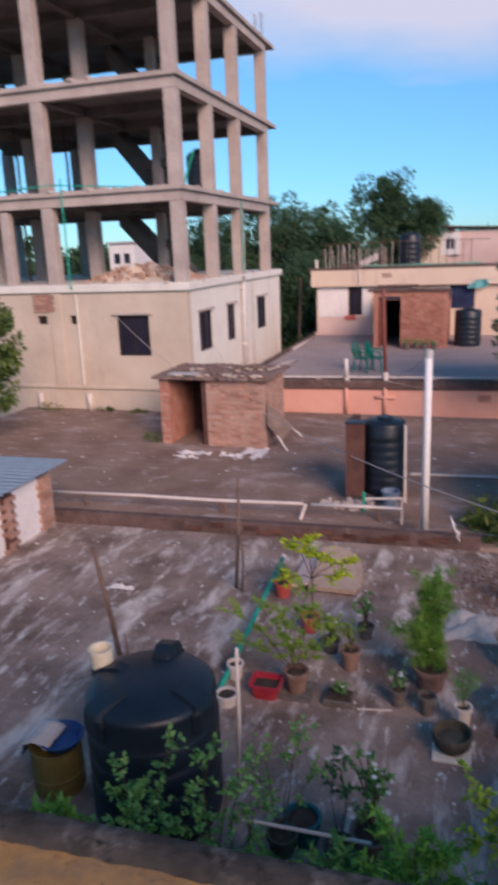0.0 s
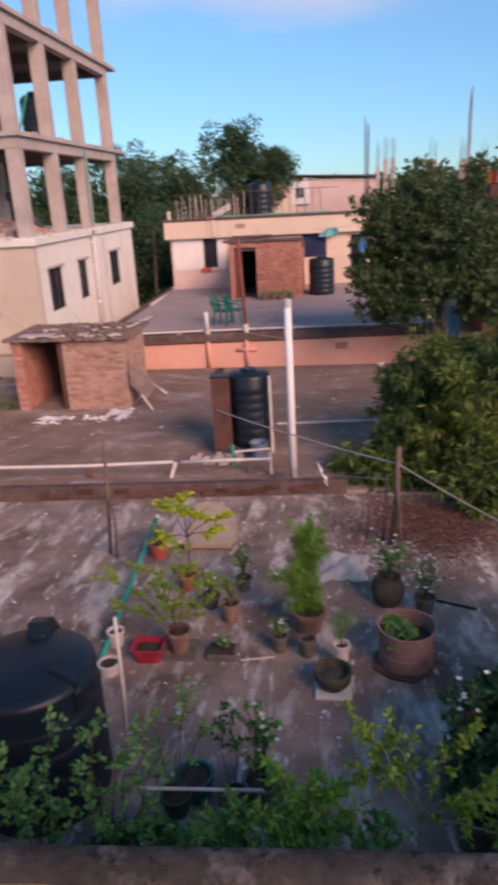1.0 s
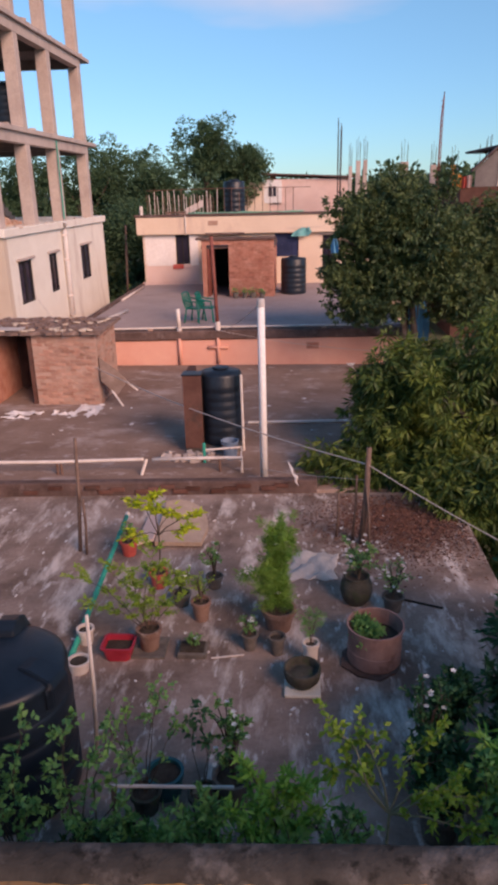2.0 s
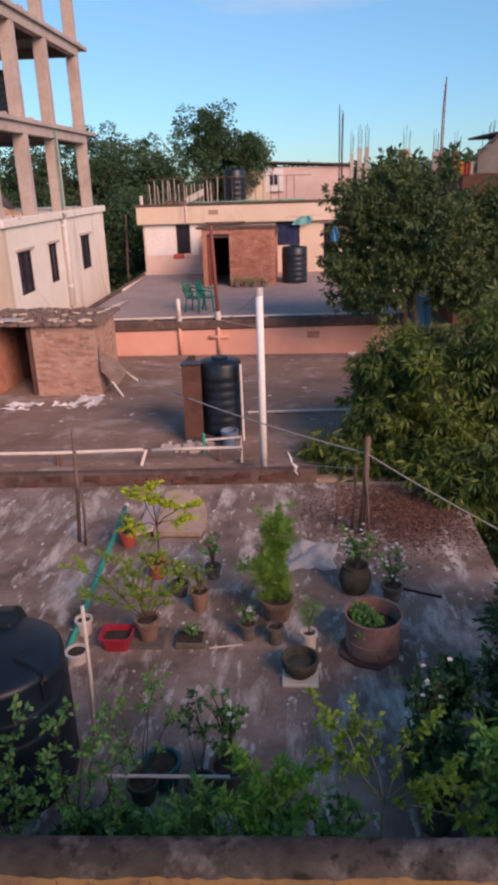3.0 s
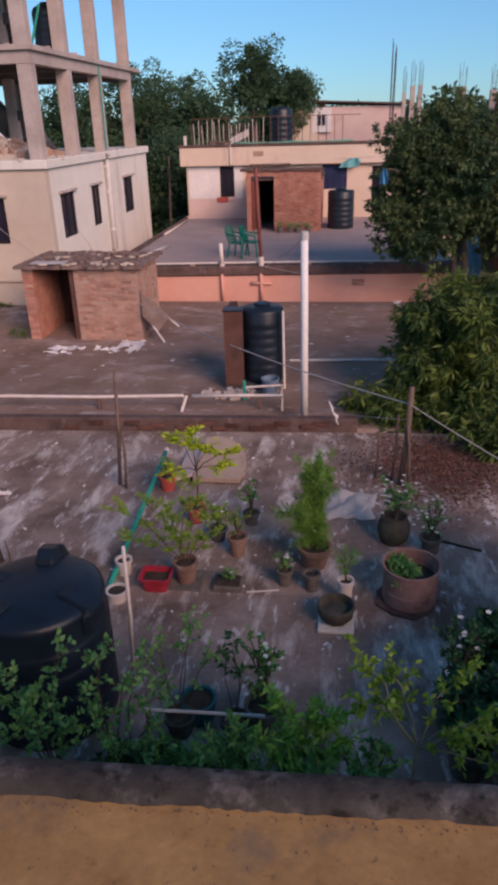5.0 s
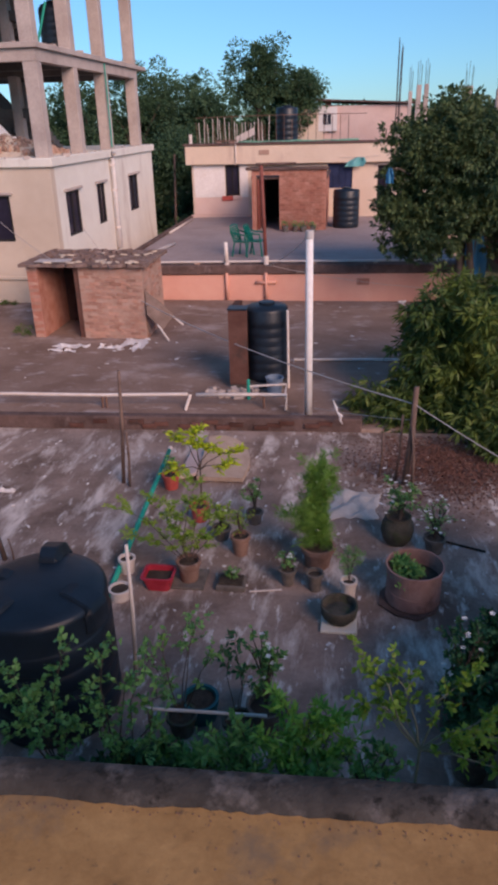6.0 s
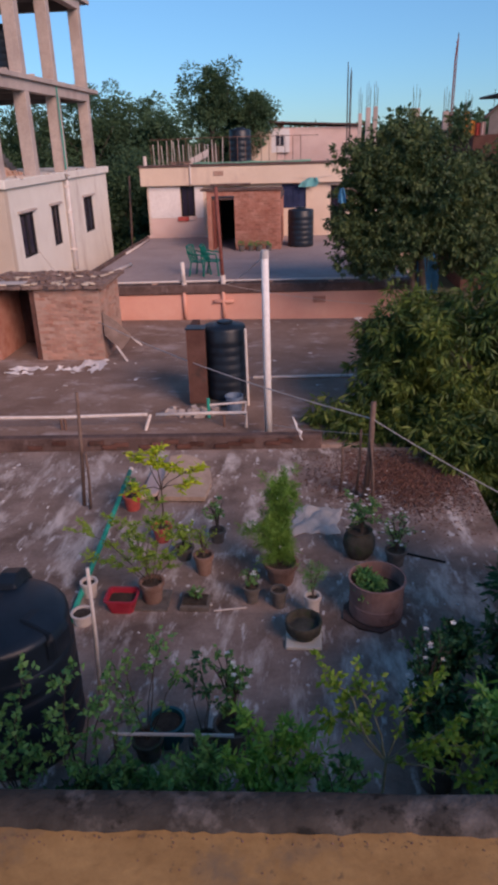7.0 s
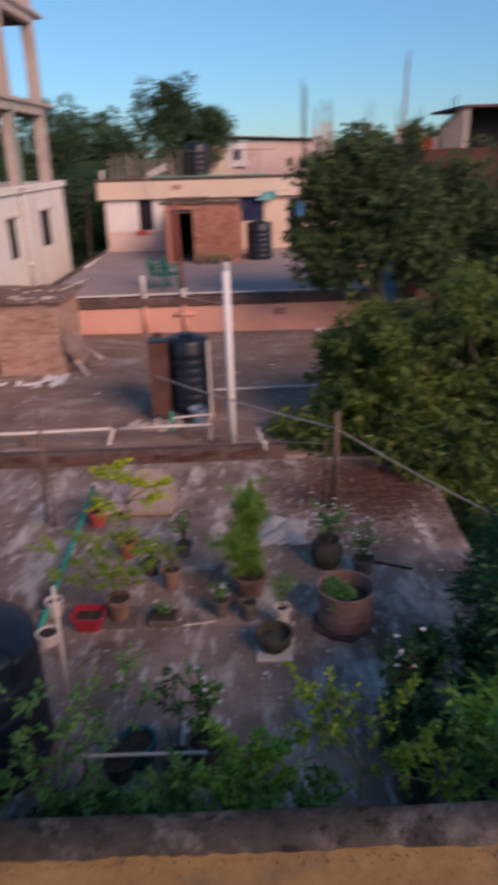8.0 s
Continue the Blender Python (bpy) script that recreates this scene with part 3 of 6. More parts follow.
for z0, z1 in LEVELS:
    for x in (-7.69, -11.9, -15.9, -19.3):
        for y in (20.08, 22.7, 25.45, 28.9):
            if (x, y) == (-11.9, 25.45):
                continue
            w = 0.185 if y < 21 or x > -8 else 0.21
            part("column", one_box(x - w, x + w, y - .17, y + .17, z0, z1 - 0.002, 0.012), CONCRETE, tower)
part("column", one_box(-13.6, -13.3, 19.95, 20.2, 3.88, 6.08, 0.01), CONCRETE, tower, "slim brick pier")
for z0, z1 in LEVELS:
    part("column", one_box(-10.79, -10.47, 25.3, 25.6, z0, z1 - 0.002, 0.012), CONCRETE, tower)
rr = random.Random(12)
bm = bmesh.new()
for z in (3.88, 6.56, 9.47):
    for k in range(26):
        s = rr.uniform(.03, .09)
        if k % 2:
            at = (XF + rr.uniform(-.1, .07), rr.uniform(YF, 29.5))
        else:
            at = (rr.uniform(-14, XF), YF + rr.uniform(-.07, .1))
        bmesh.ops.create_cube(bm, size=1, matrix=pose(*at, z + s * .2, 0, 0, rr.uniform(0, 90)) @ Matrix.Diagonal((s * 2.2, s * 1.4, s, 1)))
tagged(part("mortar_lumps", bm, CONCRETE, tower, "lumps of spilled mortar along the slab edges"), kind="stuff")
for x, y, z0, z1 in ((-15.5, 24, 3.88, 6.4), (-15.5, 24, 6.56, 9.31), (-14.2, 25.2, 6.56, 9.31)):
    p = thing("bamboo_prop", (x, y, z0), "bamboo prop under the concrete slab", "prop", "bamboo props")
    part("shaft", tube(bmesh.new(), [(x, y, z0), (x + .03, y, (z0 + z1) / 2), (x - .02, y, z1)], (.05, .045, .04), 7), WOOD, p, smooth=True)
# starter bars on the top slab and lumps of spilled concrete
for x, y in ((-7.7, 28.9), (-7.7, 20.1), (-11.9, 20.1)):
    for dx, dy in ((-.1, -.1), (.1, -.1), (.1, .1), (-.1, .1)):
        part("starter_bar", tube(bmesh.new(), [(x + dx, y + dy, 12.32), (x + dx * 1.3, y + dy * 1.2, 13.2)], 0.012, 5), IRON_RUST, tower)
# stair flights inside
for z0, z1 in LEVELS:
    n = 9
    for k in range(n):
        y0 = 27.9 - 0.28 * k
        zz = z0 + (z1 + 0.35 - z0) * 0.5 * (k + 1) / n
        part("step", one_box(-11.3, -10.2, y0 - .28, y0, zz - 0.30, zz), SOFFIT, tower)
    # flight made thick and dark-coloured, taking in the shade below it
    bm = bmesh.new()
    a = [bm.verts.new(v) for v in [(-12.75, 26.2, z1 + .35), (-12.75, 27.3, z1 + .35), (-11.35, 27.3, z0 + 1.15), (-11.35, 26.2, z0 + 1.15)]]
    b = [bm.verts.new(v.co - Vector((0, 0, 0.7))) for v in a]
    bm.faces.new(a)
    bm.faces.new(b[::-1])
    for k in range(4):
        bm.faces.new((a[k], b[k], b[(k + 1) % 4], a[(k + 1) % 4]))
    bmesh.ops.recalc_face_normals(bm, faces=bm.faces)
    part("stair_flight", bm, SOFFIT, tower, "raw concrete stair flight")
# waste pipe down the side wall, with bands
bm = tube(bmesh.new(), [(XF + .09, 24.9, 0.75), (XF + .09, 24.9, 3.6), (XF + .17, 24.9, 3.8)], 0.1, 10)
pipe = part("waste_pipe", bm, WHITE, tower, "white plastic waste pipe", True)
for z in (1.4, 2.6, 3.4):
    part("band", tube(bmesh.new(), [(XF + .09, 24.9, z), (XF + .09, 24.9, z + .06)], 0.114, 10), PVC, pipe)
bm = tube(bmesh.new(), [(-7.45, 25.22, 3.95), (-7.45, 25.22, 6.4)], 0.02, 6)
part("conduit", bm, GREEN_PAINT, tower, "green plastic pipe up the column")
bm = tube(bmesh.new(), [(-11.2, YF - .14, 3.75), (-11.2, YF - .2, 3.9), (-11.2, YF - .2, 6.9)], 0.022, 6)
part("conduit", bm, GREEN_PAINT, tower, "green plastic pipe up the front")
bm = tube(bmesh.new(), [(-15.5, YF - .12, 6.56), (-11.6, YF - .2, 6.75), (-9.0, YF + .1, 6.58), (-7.8, YF + .1, 6.55)], 0.02, 6)
part("conduit", bm, GREEN_PAINT, tower, "green hose along the slab edge")
part("conduit", tube(bmesh.new(), [(-11.15, YF - .06, 0.8), (-11.15, YF - .06, 3.6)], 0.03, 6), RENDER_PALE, tower, "pale pipe on the front wall")
for x in (-12.75, -10.96):
    part("pipe_stub", tube(bmesh.new(), [(x, YF - .12, 0), (x, YF - .12, .52)], 0.08, 10), PVC, tower, "capped white pipe stub", True)
# exposed bricks in the front wall
BRICK_MESHES = []


def brick_mesh(l, d, h, seed):
    r = random.Random(seed)
    bm = bmesh.new()
    box(bm, -l / 2, l / 2, -d / 2, d / 2, -h / 2, h / 2)
    for v in bm.verts:
        v.co += Vector((r.uniform(-.008, .008), r.uniform(-.01, .01), r.uniform(-.005, .005)))
    me = bpy.data.meshes.new("brick")
    bm.to_mesh(me)
    bm.free()
    me.materials.append(BRICK)
    return me


for s in range(6):
    BRICK_MESHES.append(brick_mesh(0.235, 0.11, 0.068, s))


SOOT_MESHES = []
for me in BRICK_MESHES:
    SOOT_MESHES.append(me.copy())
    SOOT_MESHES[-1].materials[0] = BRICK_SOOT_SHADE


def brick(parent, x, y, z, rz=0.0, r=random.Random(9), sooty=False):
    ob = new("brick", r.choice(SOOT_MESHES if sooty else BRICK_MESHES))
    ob.matrix_basis = pose(x, y, z, r.uniform(-1.5, 1.5), r.uniform(-1.5, 1.5), rz + r.uniform(-2, 2))
    ob.parent = parent
    if parent.type == "EMPTY":
        ob.matrix_parent_inverse = Matrix.Translation(-parent.location)
    return ob


patch = part("brick_patch", one_box(-12.7, -11.95, YF - .03, YF - .003, 3.05, 3.62), MORTAR, tower, "patch of bare brickwork")
for row in range(7):
    for k in range(3):
        brick(patch, -12.57 + .25 * k + (.06 if row % 2 else 0), YF - .01, 3.1 + .078 * row)

# heap of broken brick on the first open floor
rr = random.Random(31)
heap = thing("rubble_heap", (-9.4, 22.2, 3.88), "heap of broken red brick and sand on the open floor", "rubble")
bm = bmesh.new()
bmesh.ops.create_grid(bm, x_segments=28, y_segments=12, size=1.0)
for v in bm.verts:
    x, y = v.co.x, v.co.y
    h = max(0, (1 - x * x) * (1 - y * y)) * (0.42 + 0.25 * noise.noise(Vector((x * 4, y * 4, 0)))) + 0.05 * noise.noise(Vector((x * 14, y * 14, 3)))
    v.co = Vector((-9.6 + 1.75 * x, 21.5 + 0.95 * y, 3.87 + max(0, h) * 1.15))
part("mound", bm, RENDER_WARM, heap)
bm = bmesh.new()
for k in range(330):
    u, w = rr.uniform(-.95, .95), rr.uniform(-.95, .95)
    h = max(0, (1 - u * u) * (1 - w * w)) * 0.46
    s = rr.uniform(.04, .12)
    m = pose(-9.6 + 1.8 * u, 21.5 + w, 3.9 + h, rr.uniform(0, 90), rr.uniform(0, 90), rr.uniform(0, 180)) @ Matrix.Diagonal((s * 1.6, s, s * .6, 1))
    bmesh.ops.create_cube(bm, size=1.0, matrix=m)
tagged(part("fragments", bm, RUBBLE, heap), kind="stuff")


def water_tank(at, r, h, label, ribs=6, flat=False):
    """A black ribbed plastic water tank with shoulder, dome and screw lid."""
    t = thing("water_tank", at, label, "water tank")
    prof = [(0, 0), (r * .97, 0), (r, .03)]
    for k in range(ribs):
        a = h * .82 * (k + .15) / ribs + .03
        b = h * .82 * (k + .85) / ribs + .03
        prof += [(r * .994, a), (r * 1.004, a + .012), (r * 1.004, b - .012), (r * .994, b)]
    if flat:
        prof += [(r * 1.0, h * .93), (r * .95, h * .965), (r * .5, h * .985), (r * .36, h)]
    else:
        prof += [(r * .98, h * .86), (r * .8, h * .94), (r * .4, h * .985), (r * .36, h)]
    body = part("body", lathe(bmesh.new(), at, prof + [(0, h)], 28), TANK_BLACK, t, smooth=True)
    part("lid", lathe(bmesh.new(), (at[0], at[1], at[2] + h), [(r * .36, 0.002), (r * .38, .01), (r * .38, .03), (r * .3, .04), (0, .045)], 20), TANK_BLACK, t)
    return t


water_tank((-8.2, 23.3, 6.56), 0.42, 1.3, "small black plastic water tank on the open floor")
bm = tube(bmesh.new(), [(-8.65, 22.8, 6.5), (-8.5, 22.8, 7.0), (-8.2, 22.8, 7.8)], 0.035, 6)
adopt(mesh_object("pipe", bm, GREEN_PAINT), thing("plastic_pipe", (-8.65, 22.8, 6.5), "green plastic pipe leaning by the tank", "pipe"))

# ---- the house behind the far roof ----
HY = 31.3
house = thing("house", (-1, 36, -3.2), "single-storey cream house with a flat roof and deep parapet band", "house")
h_open = [(-4.70, -4.12, 1.8, 3.0), (-0.5, 0.5, 2.05, 3.0), (1.5, 2.1, 1.5, 2.9)]
part("front_wall", pierced_wall(bmesh.new(), -6.1, 5.5, 0.951, 3.02, HY, HY + .22, h_open), HOUSE_CREAM, house)
part("body", one_box(-6.1, 5.5, HY + .6, 41, -3.2, 3.3), HOUSE_CREAM, house)
part("wall_panel", one_box(-6.02, -4.72, HY - .03, HY - .003, 1.75, 2.99), WHITE, house, "white painted wall panel")
part("wall_panel", one_box(-4.1, -3.75, HY - .03, HY - .003, 1.75, 2.99), WHITE, house, "white painted wall panel")
part("wall_panel", one_box(-6.02, -3.75, HY - .03, HY - .003, 1.07, 1.74), HOUSE_PINK, house, "pinkish plaster below the window")
part("sill_band", one_box(-6.2, -3.3, HY - .12, HY - .003, 0.96, 1.06), HOUSE_PINK, house)
part("parapet_band", one_box(-6.3, 5.6, HY - .25, HY + .35, 3.03, 3.74, 0.02), HOUSE_CREAM, house)
part("parapet_coping", one_box(-6.36, 5.66, HY - .3, HY + .4, 3.745, 3.83, 0.015), BLACKENED, house, "stained coping")
part("roof", one_box(-6.3, 5.6, HY + .36, 41, 3.31, 3.5), ROOF_FAR, house)
part("vent_block", one_box(-3.25, -2.85, HY - .275, HY - .253, 3.38, 3.56), MORTAR, house)
window(house, -4.70, -4.12, 1.8, 3.0, HY, "x", 1)
window(house, 1.5, 2.1, 1.5, 2.9, HY, "x", 1)
sh = part("shutter", one_box(-.5, .5, HY + .06, HY + .1, 2.05, 3.0), BLUE_SHUTTER, house, "dark blue window shutters")
for x in (-.25, 0.0, .25):
    part("batten", one_box(x - .02, x + .02, HY + .035, HY + .058, 2.07, 2.98), BLUE_SHUTTER, sh)
part("lintel", one_box(-3.4, -1.75, HY - .34, HY - .26, 3.0, 3.08, 0.01), BLACKENED, house, "dark stained lintel")
bm = tube(bmesh.new(), [(-4.2, HY - .28, 3.8), (-4.2, HY - .3, 3.1), (-4.25, HY - .1, 3.0)], .03, 6)
part("rain_pipe", bm, PVC, house)

t = thing("net_roll", (-1.7, HY - .1, 3.83), "faded green netting laid along the parapet", "netting")
pts = [(-4.1 + .4 * k, HY - .12 + .03 * math.sin(k * 1.7), 3.865 + .012 * math.sin(k * 2.3)) for k in range(13)]
part("netting", tube(bmesh.new(), pts, [.03 + .012 * math.sin(k * 1.3) for k in range(13)], 7), NET, t, smooth=True)
t = thing("pole", (-7.2, 32.5, -3.2), "weathered wooden pole standing between the houses", "pole")
part("shaft", tube(bmesh.new(), [(-7.3, 32.5, -3.2), (-7.2, 32.5, .8), (-7.08, 32.5, 3.4)], (.06, .055, .045), 7), WOOD, t, smooth=True)

# brick stair room built against the house
room = thing("brick_room", (-1.8, 29.3, 0.95), "small red brick room with an open doorway built on the roof terrace", "shed")
part("front_wall", pierced_wall(bmesh.new(), -3.1, -0.42, 0.951, 3.02, 27.4, 27.55, [(-2.93, -2.1, 0.951, 2.85)]), BRICK_JOINED, room)
part("side_wall", one_box(-.57, -.42, 27.55, 31.0, 0.951, 2.7), BRICK_JOINED, room)
part("side_wall", one_box(-3.1, -2.95, 27.55, 31.0, 0.951, 2.7), BRICK_JOINED, room)
part("roof_slab", one_box(-3.14, -.38, 27.552, 31.04, 2.701, 2.78), BLACKENED, room)
part("back_wall", one_box(-2.95, -.57, 30.8, 31.0, 0.951, 2.7), DARK, room)
part("lintel", one_box(-3.3, -.33, 27.32, 27.58, 3.021, 3.11, .008), BLACKENED, room, "dark lintel slab")
part("door_post", one_box(-3.09, -2.945, 27.36, 27.398, .951, 2.95), BRICK_JOINED, room)
part("door", one_box(-2.91, -2.85, 27.56, 28.3, .96, 2.69), IRON_RED, room, "red iron door, standing open")
bm = bmesh.new()
for row in range(25):
    for k in range(7):
        x = -1.985 + .24 * k + (.11 if row % 2 else 0)
        if x > -.52:
            continue
        box(bm, x - .108, x + .108, 27.392, 27.41, .985 + row * .081, .985 + row * .081 + .064)
tagged(part("facing_bricks", bm, BRICK_JOINED, room), kind="stuff")

water_tank((0.3, 28.2, 0.95), 0.48, 1.36, "black ribbed plastic water tank beside the brick room", 6, True)
water_tank((-2.3, 33.0, 3.5), 0.46, 1.65, "black plastic water tank on the house roof", 6, True)
# flower pots along the brick room
for i, (x, s) in enumerate(((-1.85, .12), (-1.5, .1), (-1.2, .13), (-.85, .11))):
    p = thing("flower_pot", (x, 27.05, .95), "small dark flower pot with low green plants", "flower pot", "pots by the brick room")
    part("pot", lathe(bmesh.new(), (x, 27.05, .95), [(0, 0), (s * .8, 0), (s, .2), (s * .9, .2), (0, .17)], 12), CLAY_GREY, p)
    rng = np.random.default_rng(70 + i)
    q, w, _ = clump_points(rng, (x, 27.05, 1.2), (.14, .12, .1), 8, 14, .06)
    adopt(leaf_mesh("leaves", q, w, .06, .03, .2, LEAF_BUSH, rng), p)


def rod_bunch(name, at, n, spread, h, label, r=.012, mat=IRON_RUST, seed=0, cat="reinforcing bars"):
    rg = random.Random(seed)
    t = thing(name, at, label, cat)
    for k in range(n):
        a, b = rg.uniform(-spread, spread), rg.uniform(-spread, spread)
        hh = h * rg.uniform(.75, 1.05)
        part("bar", tube(bmesh.new(), [(at[0] + a, at[1] + b, at[2]), (at[0] + a * 1.1, at[1] + b, at[2] + hh * .5),
                                       (at[0] + a * 1.3 + rg.uniform(-.03, .03), at[1] + b, at[2] + hh)], r, 5), mat, t)
    return t


# bar fence and scrap on the house roof
fence = thing("bar_fence", (-4.6, 32.2, 3.5), "row of upright reinforcing bars tied with a top rail", "fence")
rg = random.Random(4)
for k in range(26):
    x = -5.95 + .118 * k + rg.uniform(-.03, .03)
    part("bar", tube(bmesh.new(), [(x, 32.2, 3.5), (x + rg.uniform(-.05, .05), 32.2, 4.72 + rg.uniform(-.25, .1))], .014, 5), PVC if k % 3 else IRON_RUST, fence)
for k in range(10):
    x = -2.7 + .33 * k
    part("bar", tube(bmesh.new(), [(x, 32.5, 3.5), (x, 32.5, 4.75 + rg.uniform(-.1, .1))], .014, 5), IRON_RUST, fence)
part("top_rail", tube(bmesh.new(), [(-6, 32.2, 4.78), (-3, 32.2, 4.82), (1.0, 32.5, 4.8)], .014, 5), IRON_RUST, fence)
adopt(mesh_object("pipe", tube(bmesh.new(), [(-6.1, 31.35, 3.83), (-6.1, 31.35, 4.18)], .07, 10), PVC), thing("pipe_stub", (-6.1, 31.35, 3.83), "white capped pipe stub on the parapet", "pipe"))
b = thing("scrap_board", (-4.1, 32.4, 3.5), "pale leaning scrap boards on the roof", "boards")
m = one_box(-4.4, -3.6, -.02, .02, 0, .5)
for v in m.verts:
    v.co = Vector((v.co.x, 32.5 + v.co.y, 3.75 + v.co.z * .55 + .45 * (v.co.x + 4.4)))
part("board", m, PVC, b)
part("plank", one_box(-5.2, -4.3, 31.9, 32.1, 3.86, 3.93), WOOD, b)
part("block", one_box(-5.1, -4.95, 31.9, 32.1, 3.5, 3.86), MORTAR, b)
part("block", one_box(-4.55, -4.4, 31.9, 32.1, 3.5, 3.86), MORTAR, b)

for x, y, z, w, h, mat, lab in ((.66, 31.0, 3.06, .36, .34, TEAL_CLOTH, "faded teal cloth hung by the window"), (1.3, 17.75, 3.46, .085, .32, SKY_CLOTH, "light blue cloth caught in the tree"),
                               (4.0, 21.9, 1.0, .36, 1.3, SKY_CLOTH, "blue plastic sheet behind the tree")):
    t = thing("hung_cloth", (x, y, z), lab, "cloth")
    bm = bmesh.new()
    bmesh.ops.create_grid(bm, x_segments=8, y_segments=8, size=1.0)
    for v in bm.verts:
        u, q = v.co.x, v.co.y
        v.co = Vector((x + w * u * (1 - .55 * max(q, 0)) + (.12 * q if y > 30 else 0), y + .05 * math.sin(5 * u + q), z + h * .5 * q))
    bmesh.ops.solidify(bm, geom=bm.faces[:], thickness=.01)
    part("cloth", bm, mat, t)
    if 18 < y < 30:
        part("pole", tube(bmesh.new(), [(x, y + .02, .95 if y > 25 else -3.2), (x, y + .02, z + h * .5 + .05)], .02, 6), WOOD, t)
    if y < 18:
        part("twig", tube(bmesh.new(), [(x, y + .02, z + h * .45), (x + .25, y + .5, z + .1), (x + .9, y + 1.2, z - .3)], (.012, .02, .03), 5), BARK, t)
        continue
    part("line", tube(bmesh.new(), [(x - .7, y, z + h * .5), (x, y, z + h * .5 - .02), (x + .9, y, z + h * .5 + .05)], .006, 4), WIRE, t)

t = thing("laundry", (-4.4, 31.2, 1.7), "small red and pink cloths over the window sill", "laundry")
part("cloth", one_box(-4.85, -4.4, HY - .09, HY - .035, 1.62, 1.8, .01), RED_PLASTIC, t)
part("cloth", one_box(-4.38, -4.05, HY - .09, HY - .035, 1.66, 1.82, .01), HOUSE_PINK, t)

# ---- things on the far roof ----
def plastic_chair(x, y, z, rz):
    t = thing("plastic_chair", (0, 0, 0), "green plastic garden chair on the roof terrace", "chair", "green plastic chairs")
    for sx in (-.21, .21):
        part("leg", tube(bmesh.new(), [(sx * 1.1, -.24, 0), (sx * .95, -.19, .42)], (.028, .022), 6), GREEN_PLASTIC, t)
        part("leg", tube(bmesh.new(), [(sx * 1.1, .26, 0), (sx * .95, .19, .42)], (.028, .022), 6), GREEN_PLASTIC, t)
        part("armrest", tube(bmesh.new(), [(sx * 1.15, -.2, .4), (sx * 1.2, -.18, .64), (sx * 1.2, .1, .66), (sx * 1.05, .24, .7)], .026, 6), GREEN_PLASTIC, t)
    part("seat", one_box(-.23, .23, -.22, .22, .41, .445, .012), GREEN_PLASTIC, t)
    for k in range(5):
        a = -.17 + .085 * k
        part("back_slat", tube(bmesh.new(), [(a, .21, .44), (a * 1.05, .27, .66), (a * 1.1, .32, .84)], .02, 6), GREEN_PLASTIC, t)
    part("back_rail", tube(bmesh.new(), [(-.22, .2, .44), (-.235, .29, .7), (-.2, .33, .86), (0, .34, .89), (.2, .33, .86), (.235, .29, .7), (.22, .2, .44)], .024, 6), GREEN_PLASTIC, t)
    t.matrix_basis = pose(x, y, z, 0, 0, rz)
    return t


c1 = plastic_chair(-2.68, 22.1, .95, 70)
copy_thing(c1, pose(-2.3, 22.2, .95, 0, 0, 80))
for x, z1, mat, nm, lab in ((-2.95, 1.58, PVC, "pipe_post", "short white pipe post on the roof edge"),
                            (-1.84, 3.55, IRON_RED, "iron_post", "tall rusty red iron post on the roof edge")):
    y = pink_y(x) + .03
    t = thing(nm, (x, y, .96), lab, "post")
    part("post", tube(bmesh.new(), [(x, y, .955), (x - (.1 if z1 > 2 else 0.02), y, z1)], .06 if z1 < 2 else .05, 8), mat, t, smooth=True)
    part("foot", tube(bmesh.new(), [(x, y, .955), (x, y, 1.2 if z1 > 2 else 1.02)], .075, 8), PVC, t)
t = thing("water_pipe", (-1, 20.7, .96), "thin white water pipe along the roof edge", "pipe")
part("pipe", tube(bmesh.new(), [(-5.7, pink_y(-5.7) + .12, 1.02), (-2, pink_y(-2) + .12, 1.03), (3.2, pink_y(3.2) + .12, 1.02)], .03, 6), PVC, t)
for x in (-5.2, -3.8, -.5, 1.2, 2.7):
    part("block", one_box(x - .07, x + .07, pink_y(x) + .05, pink_y(x) + .19, .955, .995), MORTAR, t)
part("riser", tube(bmesh.new(), [(3.05, 21.0, 1.0), (2.85, 21.2, 1.25)], .025, 6), PVC, t)
t = thing("drain_pipe", (-1.84, 20.5, 0), "salmon painted drain pipes on the wall", "pipe")
for x in (-2.95, -1.84):
    part("pipe", tube(bmesh.new(), [(x, pink_y(x) - .05, 0), (x, pink_y(x) - .05, .75)], .05, 8), PINK, t, smooth=True)
part("branch", tube(bmesh.new(), [(-2.12, pink_y(-2) - .05, .47), (-1.55, pink_y(-1.6) - .05, .47)], .05, 8), PINK, t, smooth=True)
t = thing("gutter_pipe", (-5.6, 23, .95), "white pipe lying across the roof corner", "pipe")
part("pipe", tube(bmesh.new(), [(-5.75, 21.3, 1.0), (-5.25, 24.0, 1.01)], .05, 8), PVC, t, smooth=True)
part("pipe", tube(bmesh.new(), [(-6.02, 26.5, 1.0), (-6.0, 30.4, 1.0)], .04, 7), PVC, t, smooth=True)
setting("kerb_far_roof", one_box(-6.22, -6.08, 21.0, 31.0, .951, 1.06, .02), BLACKENED, "low blackened kerb along the roof side", "kerb")
t = thing("brick_vent", (0.9, pink_y(.9), .3), "small brick vent in the salmon wall", "vent")
part("grille", one_box(.7, 1.05, pink_y(.9) - .03, pink_y(.9) - .012, .38, .56), BRICK_JOINED, t)

